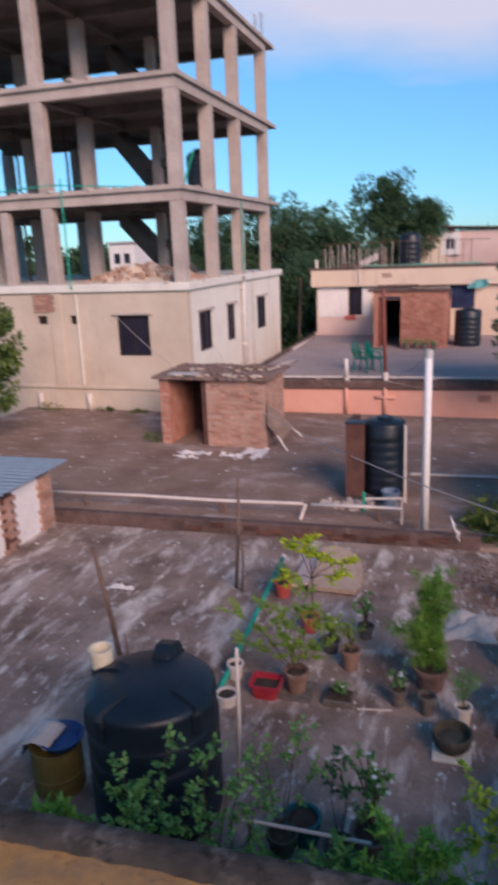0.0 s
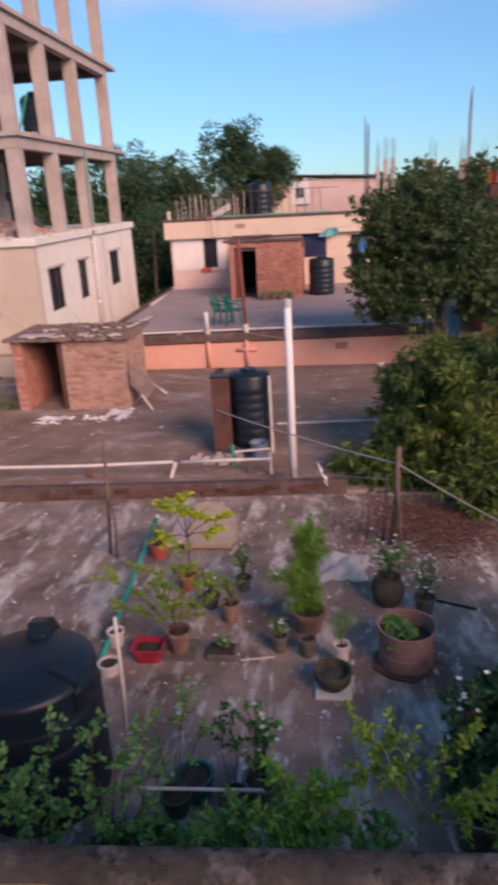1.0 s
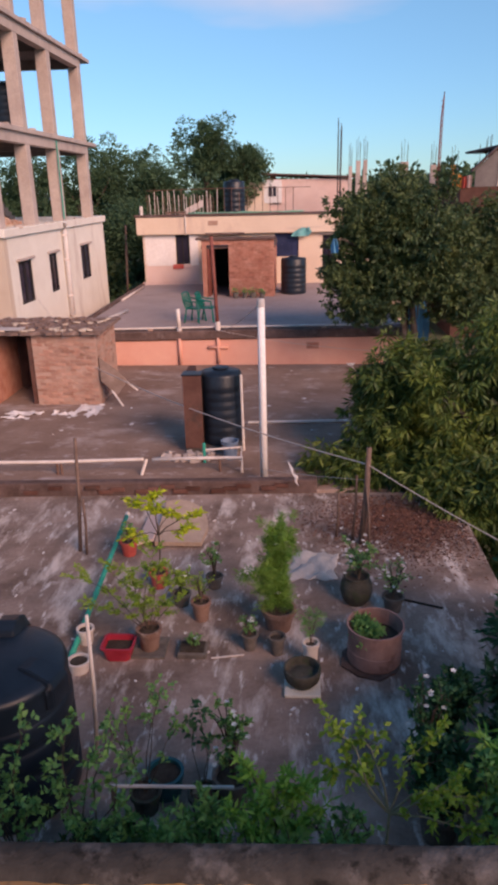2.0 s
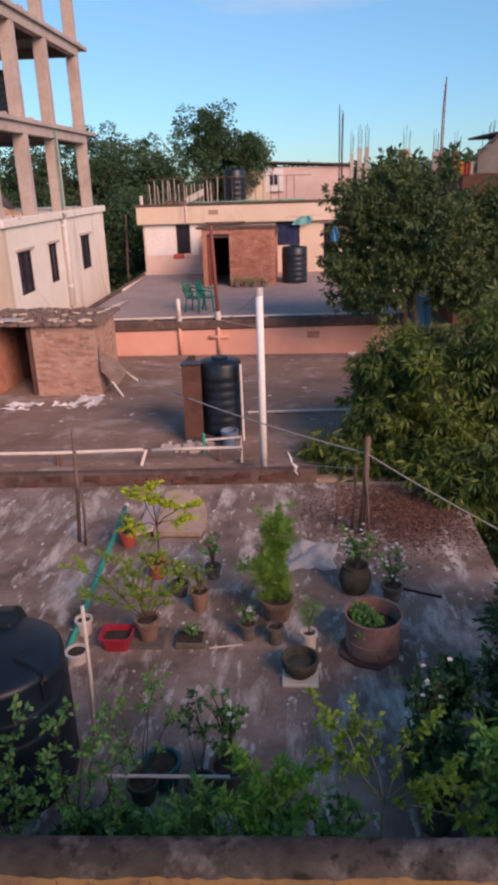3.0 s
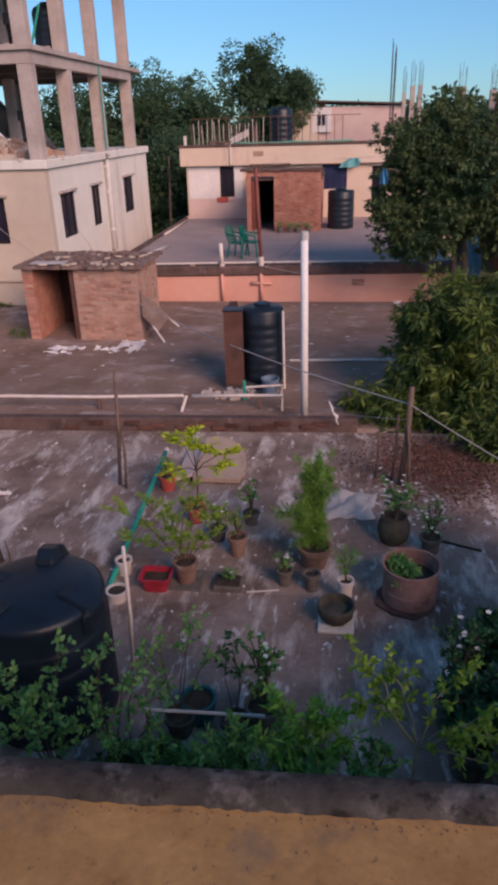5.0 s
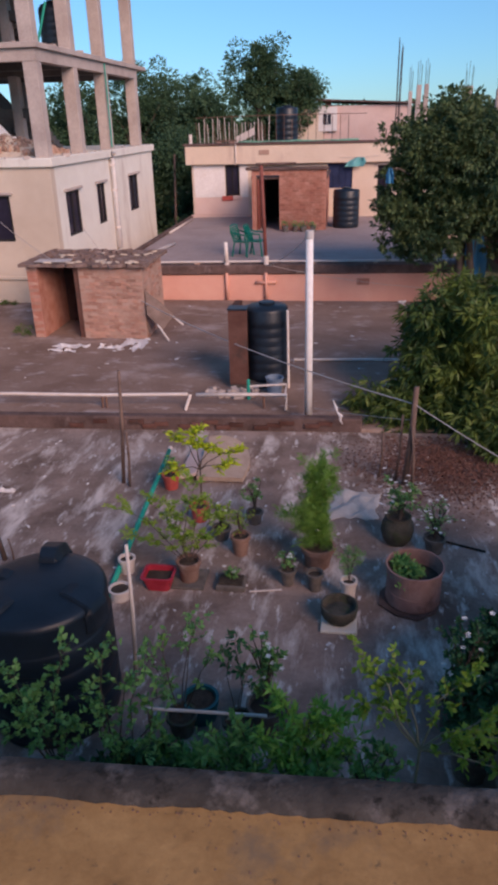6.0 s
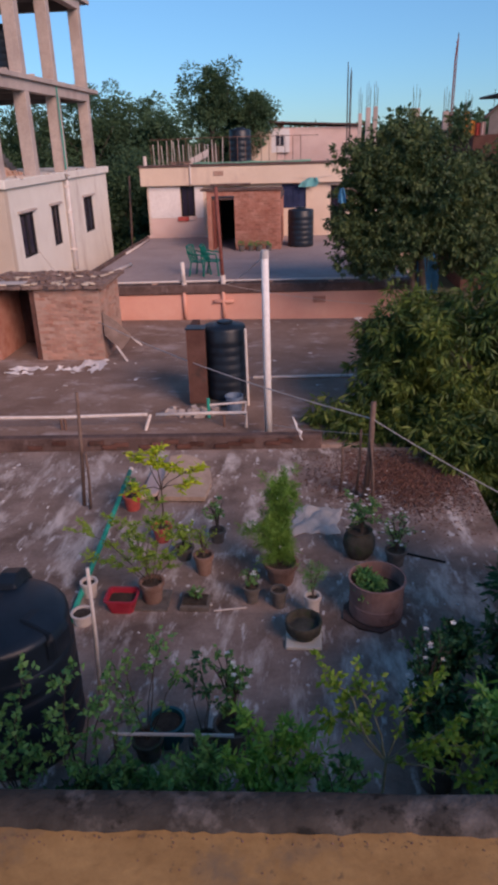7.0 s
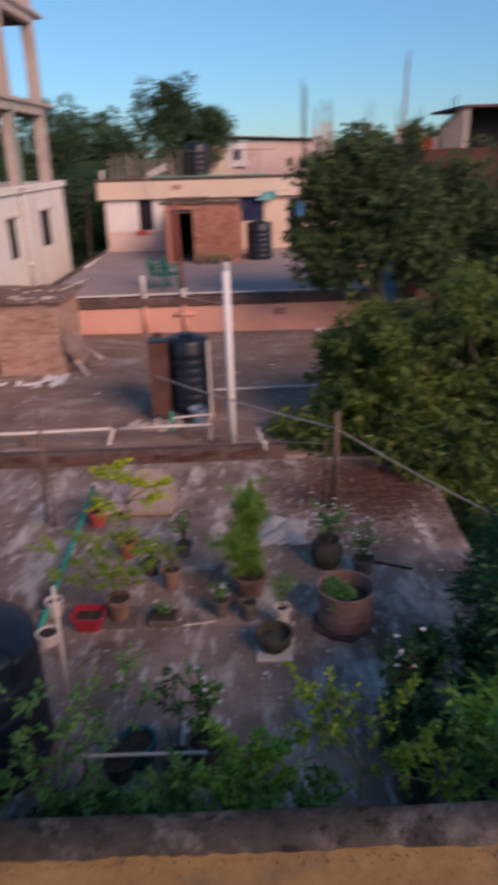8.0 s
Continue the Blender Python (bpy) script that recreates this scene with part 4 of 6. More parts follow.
# ---- brick hut on the middle roof ----
hut = thing("brick_hut", (-5.6, 17.4, 0), "crumbling open-fronted red brick hut with a rubble-strewn slab roof", "shed")
part("front_wall", one_box(-5.9, -4.38, 16.46, 16.6, 0, 1.69), MORTAR, hut)
part("jamb_wall", one_box(-7.15, -6.9, 16.46, 18.2, 0, 1.67), BRICK_JOINED, hut)
part("side_wall", one_box(-4.52, -4.38, 16.6, 18.2, 0, 1.69), MORTAR, hut)
# back and inner walls coloured dark so the hut's inside looks shaded
part("back_wall", one_box(-6.92, -4.52, 18.05, 18.2, 0, 1.67), BRICK_SOOT_SHADE, hut)
part("inner_wall", one_box(-6.03, -5.9, 16.5, 18.05, 0, 1.67), BRICK_SOOT_SHADE, hut)
bm = bmesh.new()
bmesh.ops.create_grid(bm, x_segments=30, y_segments=22, size=1.0)
low = bmesh.ops.extrude_face_region(bm, geom=bm.faces[:])
lowv = {g for g in low["geom"] if isinstance(g, bmesh.types.BMVert)}
for v in bm.verts:
    x, y = v.co.x, v.co.y
    e = .07 * noise.noise(Vector((x * 7, y * 7, 2))) + .05 * noise.noise(Vector((x * 22, y * 22, 5)))
    edge = max(abs(x), abs(y)) > .99
    v.co = Vector((-5.75 + 1.52 * x + (e if edge else 0), 17.3 + 1.0 * y + (1.5 * e if edge else 0),
                   (1.765 + e * .7) if v in lowv else 1.695))
bmesh.ops.recalc_face_normals(bm, faces=bm.faces)
part("roof_slab", bm, HUT_ROOF, hut, "broken roof slab covered in debris")
rr = random.Random(8)
bm = bmesh.new()
for k in range(60):
    s = rr.uniform(.03, .09)
    bmesh.ops.create_cube(bm, size=1, matrix=pose(rr.uniform(-7.1, -4.4), rr.uniform(16.4, 18.1), 1.785, rr.uniform(-20, 20), rr.uniform(-20, 20), rr.uniform(0, 180))
                          @ Matrix.Diagonal((s * 1.8, s, s * .7, 1)))
tagged(part("debris", bm, HUT_ROOF, hut), kind="stuff")
bm = bmesh.new()
for k in range(34):
    s = rr.uniform(.03, .08)
    bmesh.ops.create_cube(bm, size=1, matrix=pose(rr.uniform(-7.1, -4.4), rr.uniform(16.32, 16.55) if k % 3 else rr.uniform(16.6, 18), 1.79, rr.uniform(-15, 15), rr.uniform(-15, 15), rr.uniform(0, 180))
                          @ Matrix.Diagonal((s * 2.4, s * 1.5, s * .4, 1)))
tagged(part("plaster_chips", bm, RENDER_WARM, hut, "pale plaster chips along the roof edge"), kind="stuff")
part("roof_sheet", one_box(-6.9, -6.1, 16.4, 16.75, 1.795, 1.81), CLOTH, hut, "pale sheet on the roof")
# leaning board beside the hut
bd = thing("leaning_board", (-4.1, 16.8, 0), "worn board leaning against the hut on two poles", "board")
bm = bmesh.new()
vs = [(-4.2, 16.5, 1.12), (-3.9, 16.6, .85), (-3.6, 16.7, .5), (-3.82, 16.4, .22), (-4.15, 16.35, .6)]
a = [bm.verts.new(v) for v in vs]
b = [bm.verts.new(Vector(v) + Vector((.02, -.03, .02))) for v in vs]
bm.faces.new(a)
bm.faces.new(b[::-1])
for k in range(5):
    bm.faces.new((a[k], b[k], b[(k + 1) % 5], a[(k + 1) % 5]))
bmesh.ops.recalc_face_normals(bm, faces=bm.faces)
part("panel", bm, BOARD, bd)
part("pole", tube(bmesh.new(), [(-4.15, 16.6, 1.0), (-3.55, 16.75, .4), (-3.4, 16.8, .25)], .025, 6), PVC, bd)
part("pole", tube(bmesh.new(), [(-4.15, 16.45, .7), (-3.65, 16.3, .0)], .025, 6), PVC, bd)


def torn_sheet(x, y, sx, sy, seed, label, mat=PAPER, z=0.0, name="torn_sheet", cat="litter"):
    rg = random.Random(seed)
    t = thing(name, (x, y, z), label, cat)
    bm = bmesh.new()
    bmesh.ops.create_grid(bm, x_segments=14, y_segments=9, size=1.0)
    for v in list(bm.verts):
        k = noise.noise(Vector((v.co.x * 2 + seed, v.co.y * 2, 0)))
        v.co = Vector((x + sx * v.co.x * (1 + .4 * k), y + sy * v.co.y * (1 + .5 * noise.noise(Vector((v.co.y * 3, seed, v.co.x)))),
                       z + .012 + max(0, .07 * k + .05 * noise.noise(Vector((v.co.x * 6, v.co.y * 6, seed))))))
    gone = [f for f in bm.faces if noise.noise(f.calc_center_median() * 3.0 + Vector((seed, 0, 0))) > .3]
    bmesh.ops.delete(bm, geom=gone, context="FACES")
    bmesh.ops.solidify(bm, geom=bm.faces[:], thickness=.004)
    part("sheet", bm, mat, t)
    return t


torn_sheet(-5.8, 15.6, .42, .26, 1, "torn white sacking lying on the roof")
torn_sheet(-4.95, 15.75, .2, .16, 2, "scrap of white sacking on the roof")
torn_sheet(-4.4, 15.95, .3, .4, 3, "crumpled white sheet on the roof by the hut")
torn_sheet(2.0, 20.3, .16, .1, 4, "white plastic scrap near the salmon wall")
rr = random.Random(17)
bits = thing("litter", (-6, 15, 0), "scattered scraps of paper and plaster on the roofs", "litter", kind="stuff")
bm = bmesh.new()
for k in range(170):
    if k < 45:
        x, y = rr.uniform(-11, 1.8), rr.uniform(12, 20)
    else:
        x, y = rr.uniform(-6.5, 2.7), rr.uniform(5.5, 10.8)
    s = rr.uniform(.008, .03) * (1.6 if k < 45 else 1)
    bmesh.ops.create_cube(bm, size=1, matrix=pose(x, y, .006, rr.uniform(-8, 8), rr.uniform(-8, 8), rr.uniform(0, 180)) @ Matrix.Diagonal((s * 2, s, .008, 1)))
part("scraps", bm, PAPER, bits)

# ribbed tank with a brick pier beside it
water_tank((-1.04, 13.7, 0.1), 0.4, 1.44, "black ribbed plastic water tank on a low brick base", 7, True)
base = thing("tank_plinth", (-1.2, 13.7, 0), "low brick base and pier beside the water tank", "masonry")
part("slab", one_box(-1.7, -.62, 13.25, 14.25, 0.0, 0.1, .01), CLAY_GREY, base)
pier = part("pier", one_box(-1.7, -1.36, 13.2, 13.32, 0.101, 1.52), BRICK_SOOT_SHADE, base, "thin brick pier")
part("pier", one_box(-1.7, -1.56, 13.32, 14.1, 0.101, 1.5), BRICK_SOOT_SHADE, base, "thin brick pier")
part("top", one_box(-1.72, -1.35, 13.18, 13.5, 1.522, 1.545, .006), TANK_BLACK, base)
t = thing("bucket", (-.83, 12.95, 0), "blue-grey plastic bucket beside the tank", "bucket")
part("body", lathe(bmesh.new(), (-.83, 12.95, 0), [(0, .0), (.125, .0), (.16, .33), (.172, .33), (.172, .35), (.15, .35), (.12, .05), (0, .05)], 18), GREY_PLASTIC, t, smooth=False)
part("handle", tube(bmesh.new(), [(-.99, 12.95, .33), (-.95, 12.84, .27), (-.83, 12.78, .24), (-.71, 12.84, .27), (-.67, 12.95, .33)], .006, 5), IRON_RUST, t)
t = thing("standpipe", (-.62, 13.3, 0), "white water pipes rising beside the tank", "pipe")
part("pipe", tube(bmesh.new(), [(-.6, 13.35, 0), (-.62, 13.35, 1.5)], .025, 6), PVC, t)
part("pipe", tube(bmesh.new(), [(-1.28, 12.7, 0), (-1.28, 12.7, .38)], .03, 6), GREEN_PAINT, t)
part("pipe", tube(bmesh.new(), [(-1.28, 12.7, .25), (-.6, 12.85, .25), (-.58, 12.3, .2)], .02, 6), PVC, t)
bm = bmesh.new()
rr = random.Random(77)
for k in range(26):
    s = rr.uniform(.05, .12)
    bmesh.ops.create_cube(bm, size=1, matrix=pose(-1.75 + rr.uniform(-.35, .55), 12.95 + rr.uniform(-.25, .25), s * .35, rr.uniform(-25, 25), rr.uniform(-25, 25), rr.uniform(0, 180))
                          @ Matrix.Diagonal((s * 1.5, s, s * .8, 1)))
tagged(adopt(mesh_object("stones", bm, CONCRETE), thing("stone_heap", (-1.6, 12.95, 0), "loose bricks and pale stones by the tank", "rubble", kind="stuff")), kind="stuff")

# white pipe on stubs behind the step
t = thing("water_pipe", (-3, 12, 0), "long white water pipe on short stubs", "pipe")
py = lambda x: 12.0 + .065 * (x + 5.4) * .95
part("pipe", tube(bmesh.new(), [(-7.4, py(-7.4), .25), (-5.4, py(-5.4), .26), (-3.9, py(-3.9), .24), (-2.35, py(-2.35), .26), (-2.3, py(-2.3), .26)], .032, 7), PVC, t, smooth=True)
part("pipe", tube(bmesh.new(), [(-2.15, py(-2.2), .25), (-1.2, py(-1.2), .26), (-.55, py(-.55), .25), (-.55, py(-.55) - .1, 0)], .032, 7), PVC, t, smooth=True)
for x in (-6.6, -3.85, -3.78, -.95):
    part("stub", tube(bmesh.new(), [(x, py(x), 0), (x, py(x), .24)], .022, 6), IRON_RUST, t)
part("stub", tube(bmesh.new(), [(-2.33, py(-2.3) - .12, 0), (-2.25, py(-2.25), .26)], .03, 6), PVC, t)
t = thing("water_pipe", (.4, 15, 0), "white water pipe lying across the roof", "pipe")
part("pipe", tube(bmesh.new(), [(-.62, 14.95, .04), (.6, 15.0, .05), (2.0, 15.1, .04)], .03, 6), PVC, t)

# tall pole at the step
t = thing("pole", (-.14, 11.76, 0), "tall pale concrete pole with a rusty cap", "pole")
part("shaft", tube(bmesh.new(), [(-.137, 11.76, 0), (-.143, 11.76, 1.6), (-.15, 11.76, 3.02)], (.064, .061, .058), 12), WHITE, t, smooth=True)
part("cap", tube(bmesh.new(), [(-.15, 11.76, 3.0), (-.15, 11.76, 3.12)], (.068, .06), 12), CLOTH, t)
part("foot", tube(bmesh.new(), [(-.137, 11.76, 0), (-.137, 11.76, .06)], (.16, .12), 12), BLACKENED, t)


def wire(pts, sag, label, r=.008):
    t = thing("wire", pts[0], label, "wire")
    out = []
    for a, b in zip(pts, pts[1:]):
        for k in range(12):
            u = k / 12
            p = Vector(a).lerp(Vector(b), u)
            p.z -= sag * 4 * u * (1 - u)
            out.append(p)
    out.append(Vector(pts[-1]))
    part("strand", tube(bmesh.new(), out, r, 5), WIRE, t)
    return t

# ---- trees ----
broad = tree("tree", (3.15, 19.2, -3.2), 2.1, (3.3, 19.3, 3.4), (1.75, 1.4, 1.15), "broad-leaved tree with a dense dark green crown beside the roofs", LEAF_TREE,
     105, 26, .46, (.125, .045), .5, 11, .12, 14, hollow=.35, lump_by=.8, whorl=12,
     skirt=(((2.45, 19.0, 4.05), (.85, .8, .65), 40), ((1.85, 19.0, 3.7), (.55, .6, .5), 16), ((3.1, 19.2, 4.45), (.8, .8, .5), 30), ((1.9, 18.9, 2.7), (.65, .7, .65), 24), ((2.3, 18.7, 2.05), (.75, .7, .4), 26), ((3.5, 18.5, 2.75), (1.0, .6, .55), 34),
            ((4.7, 19.0, 2.3), (1.0, .9, 1.0), 46), ((5.2, 19.4, 3.6), (.9, .9, .8), 34), ((6.3, 19.3, 2.3), (1.3, 1.4, 1.4), 60)))
part("trunk", tube(bmesh.new(), [(3.55, 19.0, -3.2), (3.5, 19.0, .8), (3.3, 19.1, 2.4)], (.12, .1, .07), 9), BARK, broad, smooth=True)
tree("mango_tree", (4.2, 12.9, -3.2), -0.6, (4.1, 12.8, .95), (2.35, 1.6, 1.65), "mango tree with long drooping leaves overhanging the roof edge", LEAF_MANGO,
     190, 18, .42, (.175, .038), .8, 12, .2, 12, lump_by=.32, whorl=13,
     skirt=(((1.95, 12.7, .85), (.55, .6, .6), 26), ((2.2, 12.8, 1.5), (.6, .6, .5), 22), ((1.2, 12.4, .05), (.55, .45, .33), 18), ((1.95, 11.95, .1), (.95, .5, .4), 36), ((3.1, 11.1, .1), (.7, .6, .6), 34), ((3.6, 11.4, -.4), (1.2, .8, .8), 40)))
tree("mango_tree", (3.9, 8.6, -3.2), -1.6, (3.85, 8.8, -0.3), (1.0, 1.3, .7), "low mango boughs hanging at the roof corner", LEAF_MANGO,
     50, 8, .3, (.19, .042), .75, 13, .1, 6, whorl=11)
tree("shrub_tree", (3.4, 6.4, -3.2), -.6, (3.0, 6.1, .55), (.6, 1.45, 1.4), "dark dense small-leaved tree against the roof edge", LEAF_DARK,
     150, 80, .25, (.09, .045), .2, 14, .09, 8)
tree("tree", (-12.8, 15.5, -3.2), 0.5, (-12.0, 15.2, 2.4), (1.4, 1.6, 1.7), "leafy green tree beyond the roof side", LEAF_MANGO,
     170, 12, .36, (.17, .055), .45, 15, .12, 8, whorl=10)
for i, (x, y, top, rx, rz) in enumerate(((-12.3, 45, 7.3, 3.0, 3.0), (-10.2, 47, 7.5, 2.7, 3.2), (-7.8, 44, 5.9, 1.9, 2.4), (-5.4, 49, 9.2, 1.8, 2.2),
                                         (-3.0, 50, 7.8, 1.4, 1.9), (-3.5, 52, 6.2, 2.6, 2.2), (-15.5, 46, 7.0, 3.2, 3.0), (-8.5, 39, 4.4, 2.5, 2.6))):
    big = i in (3, 4)
    tree("tree", (x, y, -3.2), top - 2.2 * rz * .8, (x, y, top - rz), (rx, rx * .8, rz), "tall dark green tree behind the houses", LEAF_FAR,
         95 if big else 130, 110, .58 if big else .7, (.2, .1), .25, 30 + i, .22, 8, .25 if big else .5, group="trees behind the houses")
far = thing("far_trees", (0, 70, -3.2), "distant belt of green trees behind the houses", "trees", kind="stuff")
rng = np.random.default_rng(99)
P, W = [], []
for k in range(95):
    x = -95 + 2.1 * k + rng.uniform(-1.5, 1.5)
    y = rng.uniform(72, 95)
    r = rng.uniform(2.2, 3.8)
    p, w, _ = clump_points(rng, (x, y, rng.uniform(1.2, 3.2)), (r, r, r * 1.0), 34, 34, 1.0, .5)
    P.append(p)
    W.append(w)
adopt(leaf_mesh("leaves", np.concatenate(P), np.concatenate(W), .75, .45, .2, LEAF_FAR, rng), far)
und = thing("undergrowth", (-7, 40, -3.2), "tall green undergrowth below the trees", "bushes", kind="stuff")
P, W = [], []
for k in range(40):
    x, y = rng.uniform(-17, -6.4), rng.uniform(33, 44)
    p, w, _ = clump_points(rng, (x, y, rng.uniform(-2.4, 0.2)), (1.6, 1.4, 1.5), 26, 34, .6, .4)
    P.append(p)
    W.append(w)
adopt(leaf_mesh("leaves", np.concatenate(P), np.concatenate(W), .35, .2, .2, LEAF_TREE, rng), und)

tree("tree", (8.8, 24, -3.2), 0.6, (8.7, 24, 2.3), (2.6, 2.0, 1.8), "green tree beside the unfinished house", LEAF_TREE,
     150, 120, .48, (.13, .06), .3, 45, .16, 9)

# ---- far houses on the skyline ----
fh = thing("house", (1, 54, -3.2), "pale pink far house with a sloping roof line", "house")
part("wall", one_box(-1.7, 4.0, 50, 58, -3.2, 5.35), HOUSE_PINK, fh)
part("wing_wall", one_box(-3.0, -1.4, 49.8, 56, -3.2, 5.2), HOUSE_CREAM, fh)
part("gable_band", one_box(-1.72, -.55, 49.78, 49.99, 3.9, 5.3), WHITE, fh)
bm = one_box(-1.9, 4.2, 49.7, 58.2, 5.36, 5.46)
for v in bm.verts:
    v.co.z += .05 * (4.2 - v.co.x)
part("roof_sheet", bm, BLACKENED, fh)
w = part("window", one_box(-1.42, -.92, 49.74, 49.775, 4.3, 4.93), GLASS_DARK, fh)
part("frame", one_box(-1.19, -1.15, 49.72, 49.738, 4.3, 4.93), WHITE, w)
part("chimney", one_box(-1.35, -.95, 50.4, 50.8, 5.3, 5.75), BRICK_JOINED, fh)
for i, (x, y, z0, z1, w) in enumerate(((4.0, 45, -3.2, 6.2, .13), (3.55, 45, -3.2, 5.9, .1), (4.45, 45.5, -3.2, 6.25, .12), (6.8, 46, -3.2, 6.1, .22), (8.5, 46, -3.2, 5.9, .16), (9.75, 46, -3.2, 5.7, .2))):
    t = thing("concrete_column", (x, y, z0), "unfinished concrete column with rusty bars", "column", "columns on the skyline")
    part("shaft", one_box(x - w, x + w, y - w, y + w, z0, z1, .01), CONCRETE, t)
    for k, (dx, dy) in enumerate(((-.7, -.7), (.7, -.7), (.7, .7), (-.7, .7), (0, .7))):
        part("bar", tube(bmesh.new(), [(x + dx * w, y + dy * w, z1), (x + dx * w * 1.2, y + dy * w, z1 + .8 + .12 * k)], .011, 5), DARK_IRON, t)
rod_bunch("starter_bars", (2.9, 45, 3.9), 7, .16, 4.4, "tall bunch of reinforcing bars on a column", .02, DARK_IRON, seed=3)
t = thing("concrete_column", (2.9, 45, -3.2), "concrete column under tall bars", "column", "columns on the skyline")
part("shaft", one_box(2.7, 3.1, 44.8, 45.2, -3.2, 3.9, .01), CONCRETE, t)
rod_bunch("starter_bars", (11.0, 44, 4.6), 6, .3, 2.7, "bunch of reinforcing bars on the skyline", .016, DARK_IRON, seed=5)
mast = thing("antenna_mast", (8.65, 45, -3.2), "thin lattice antenna mast", "mast")
for dx, dy in ((-.09, 0), (.09, 0), (0, .12)):
    part("leg", tube(bmesh.new(), [(8.65 + dx, 45 + dy, -3.2), (8.65 + dx * .6, 45 + dy, 8.4), (8.7, 45, 9.7)], .025, 5), IRON_RED, mast)
for k in range(16):
    z = 5 + .28 * k
    part("brace", tube(bmesh.new(), [(8.57, 45, z), (8.73, 45, z + .2)], .015, 4), IRON_RED, mast)
rh = thing("house", (12.5, 44, -3.2), "unfinished house with an open dark upper room", "house")
part("lower_wall", one_box(8.9, 16, 40, 48, -3.2, 4.62), BRICK_SOOT_SHADE, rh)
part("pier", one_box(10.75, 10.98, 40, 40.3, 4.62, 6.5), CONCRETE, rh)
bm = one_box(10.65, 16, 39.8, 47.5, 6.5, 6.62)
sl = one_box(9.4, 10.65, 39.85, 40.3, 6.5, 6.6)
for v in sl.verts:
    v.co.z -= .92 * (10.65 - v.co.x)
part("lean_to_roof", sl, BLACKENED, rh)
part("roof", bm, BLACKENED, rh)
part("back_wall", one_box(10.7, 16, 42, 42.2, 4.62, 6.5), DARK, rh)
bm = bmesh.new()
a = [bm.verts.new(v) for v in ((9.6, 40.0, 4.63), (10.7, 40.0, 4.63), (10.7, 40.0, 6.45), (9.6, 40.0, 5.45))]
b = [bm.verts.new(v.co + Vector((0, .12, 0))) for v in a]
bm.faces.new(a)
bm.faces.new(b[::-1])
for k in range(4):
    bm.faces.new((a[k], b[k], b[(k + 1) % 4], a[(k + 1) % 4]))
bmesh.ops.recalc_face_normals(bm, faces=bm.faces)
part("gable", bm, SOFFIT, rh)
t = thing("laundry", (8.9, 40.2, 4.62), "orange and pink cloths hung on a roof rail", "laundry")
for x, w, mat, z1 in ((8.45, .12, ORANGE, 5.7), (8.75, .14, ORANGE, 5.25), (9.05, .12, RED_PLASTIC, 5.15), (9.3, .12, HOUSE_PINK, 5.2)):
    bm = bmesh.new()
    bmesh.ops.create_grid(bm, x_segments=6, y_segments=6, size=1.0)
    for v in bm.verts:
        v.co = Vector((x + w * v.co.x, 39.9 + .04 * math.sin(v.co.x * 5), (4.6 + z1) / 2 + (z1 - 4.6) / 2 * v.co.y))
    bmesh.ops.solidify(bm, geom=bm.faces[:], thickness=.01)
    part("cloth", bm, mat, t)
lh = thing("house", (-30, 62, -3.2), "far pale house seen between the columns", "house")
part("wall", one_box(-32, -29.4, 61, 66, -3.2, 5.7), WHITE, lh)
part("roof", one_box(-32.2, -29.2, 60.8, 66.2, 5.7, 5.85), CONCRETE, lh)
for x in (-31.5, -30.5):
    part("window", one_box(x, x + .6, 60.97, 60.998, 3.9, 4.8), GLASS_DARK, lh)

# ---- shed with a tin roof at the roof side ----
sd = thing("tin_shed", (-8, 9.5, 0), "small whitewashed shed with a sheet metal roof", "shed")
part("wall", one_box(-9.4, -6.72, 9.0, 11.0, 0, .98), WHITE, sd)
pil = part("brick_pier", one_box(-6.8, -6.69, 10.6, 10.98, 0, .98), MORTAR, sd)
pil2 = part("brick_pier", one_box(-6.8, -6.69, 9.55, 9.85, 0, .98), BRICK_SOOT_SHADE, sd, "bare brick pier with crumbled plaster")
bm = bmesh.new()
n = 60
row = []
for i in range(n + 1):
    y = 8.7 + 2.6 * i / n
    z = .018 * math.sin(i * 1.6)
    row.append([bm.verts.new((-9.6, y, 1.08 + z)), bm.verts.new((-6.5, y, 1.12 + z))])
for a, b in zip(row, row[1:]):
    bm.faces.new((a[0], a[1], b[1], b[0]))
bmesh.ops.solidify(bm, geom=bm.faces[:], thickness=.006)
part("roof_sheet", bm, TIN, sd, "corrugated blue-grey metal sheet")

# ---- things on the near roof ----
NT = (-1.975, 5.22, 0)
t = thing("water_tank", NT, "large black plastic water tank with a domed top on the roof", "water tank")
r, H = .55, 1.17
prof = [(0, 0), (r * .98, 0), (r, .03)]
for k in range(4):
    a = .06 + k * .235
    prof += [(r * .995, a), (r * 1.004, a + .008), (r * 1.024, a + .03), (r * 1.024, a + .165), (r * 1.004, a + .185), (r * .995, a + .195)]
prof += [(r, H), (r * .99, H + .035), (r * .94, H + .06), (r * .8, H + .085), (r * .5, H + .115), (r * .25, H + .125), (0, H + .128)]
body = part("body", lathe(bmesh.new(), NT, prof, 56), TANK_BLACK, t, smooth=True)
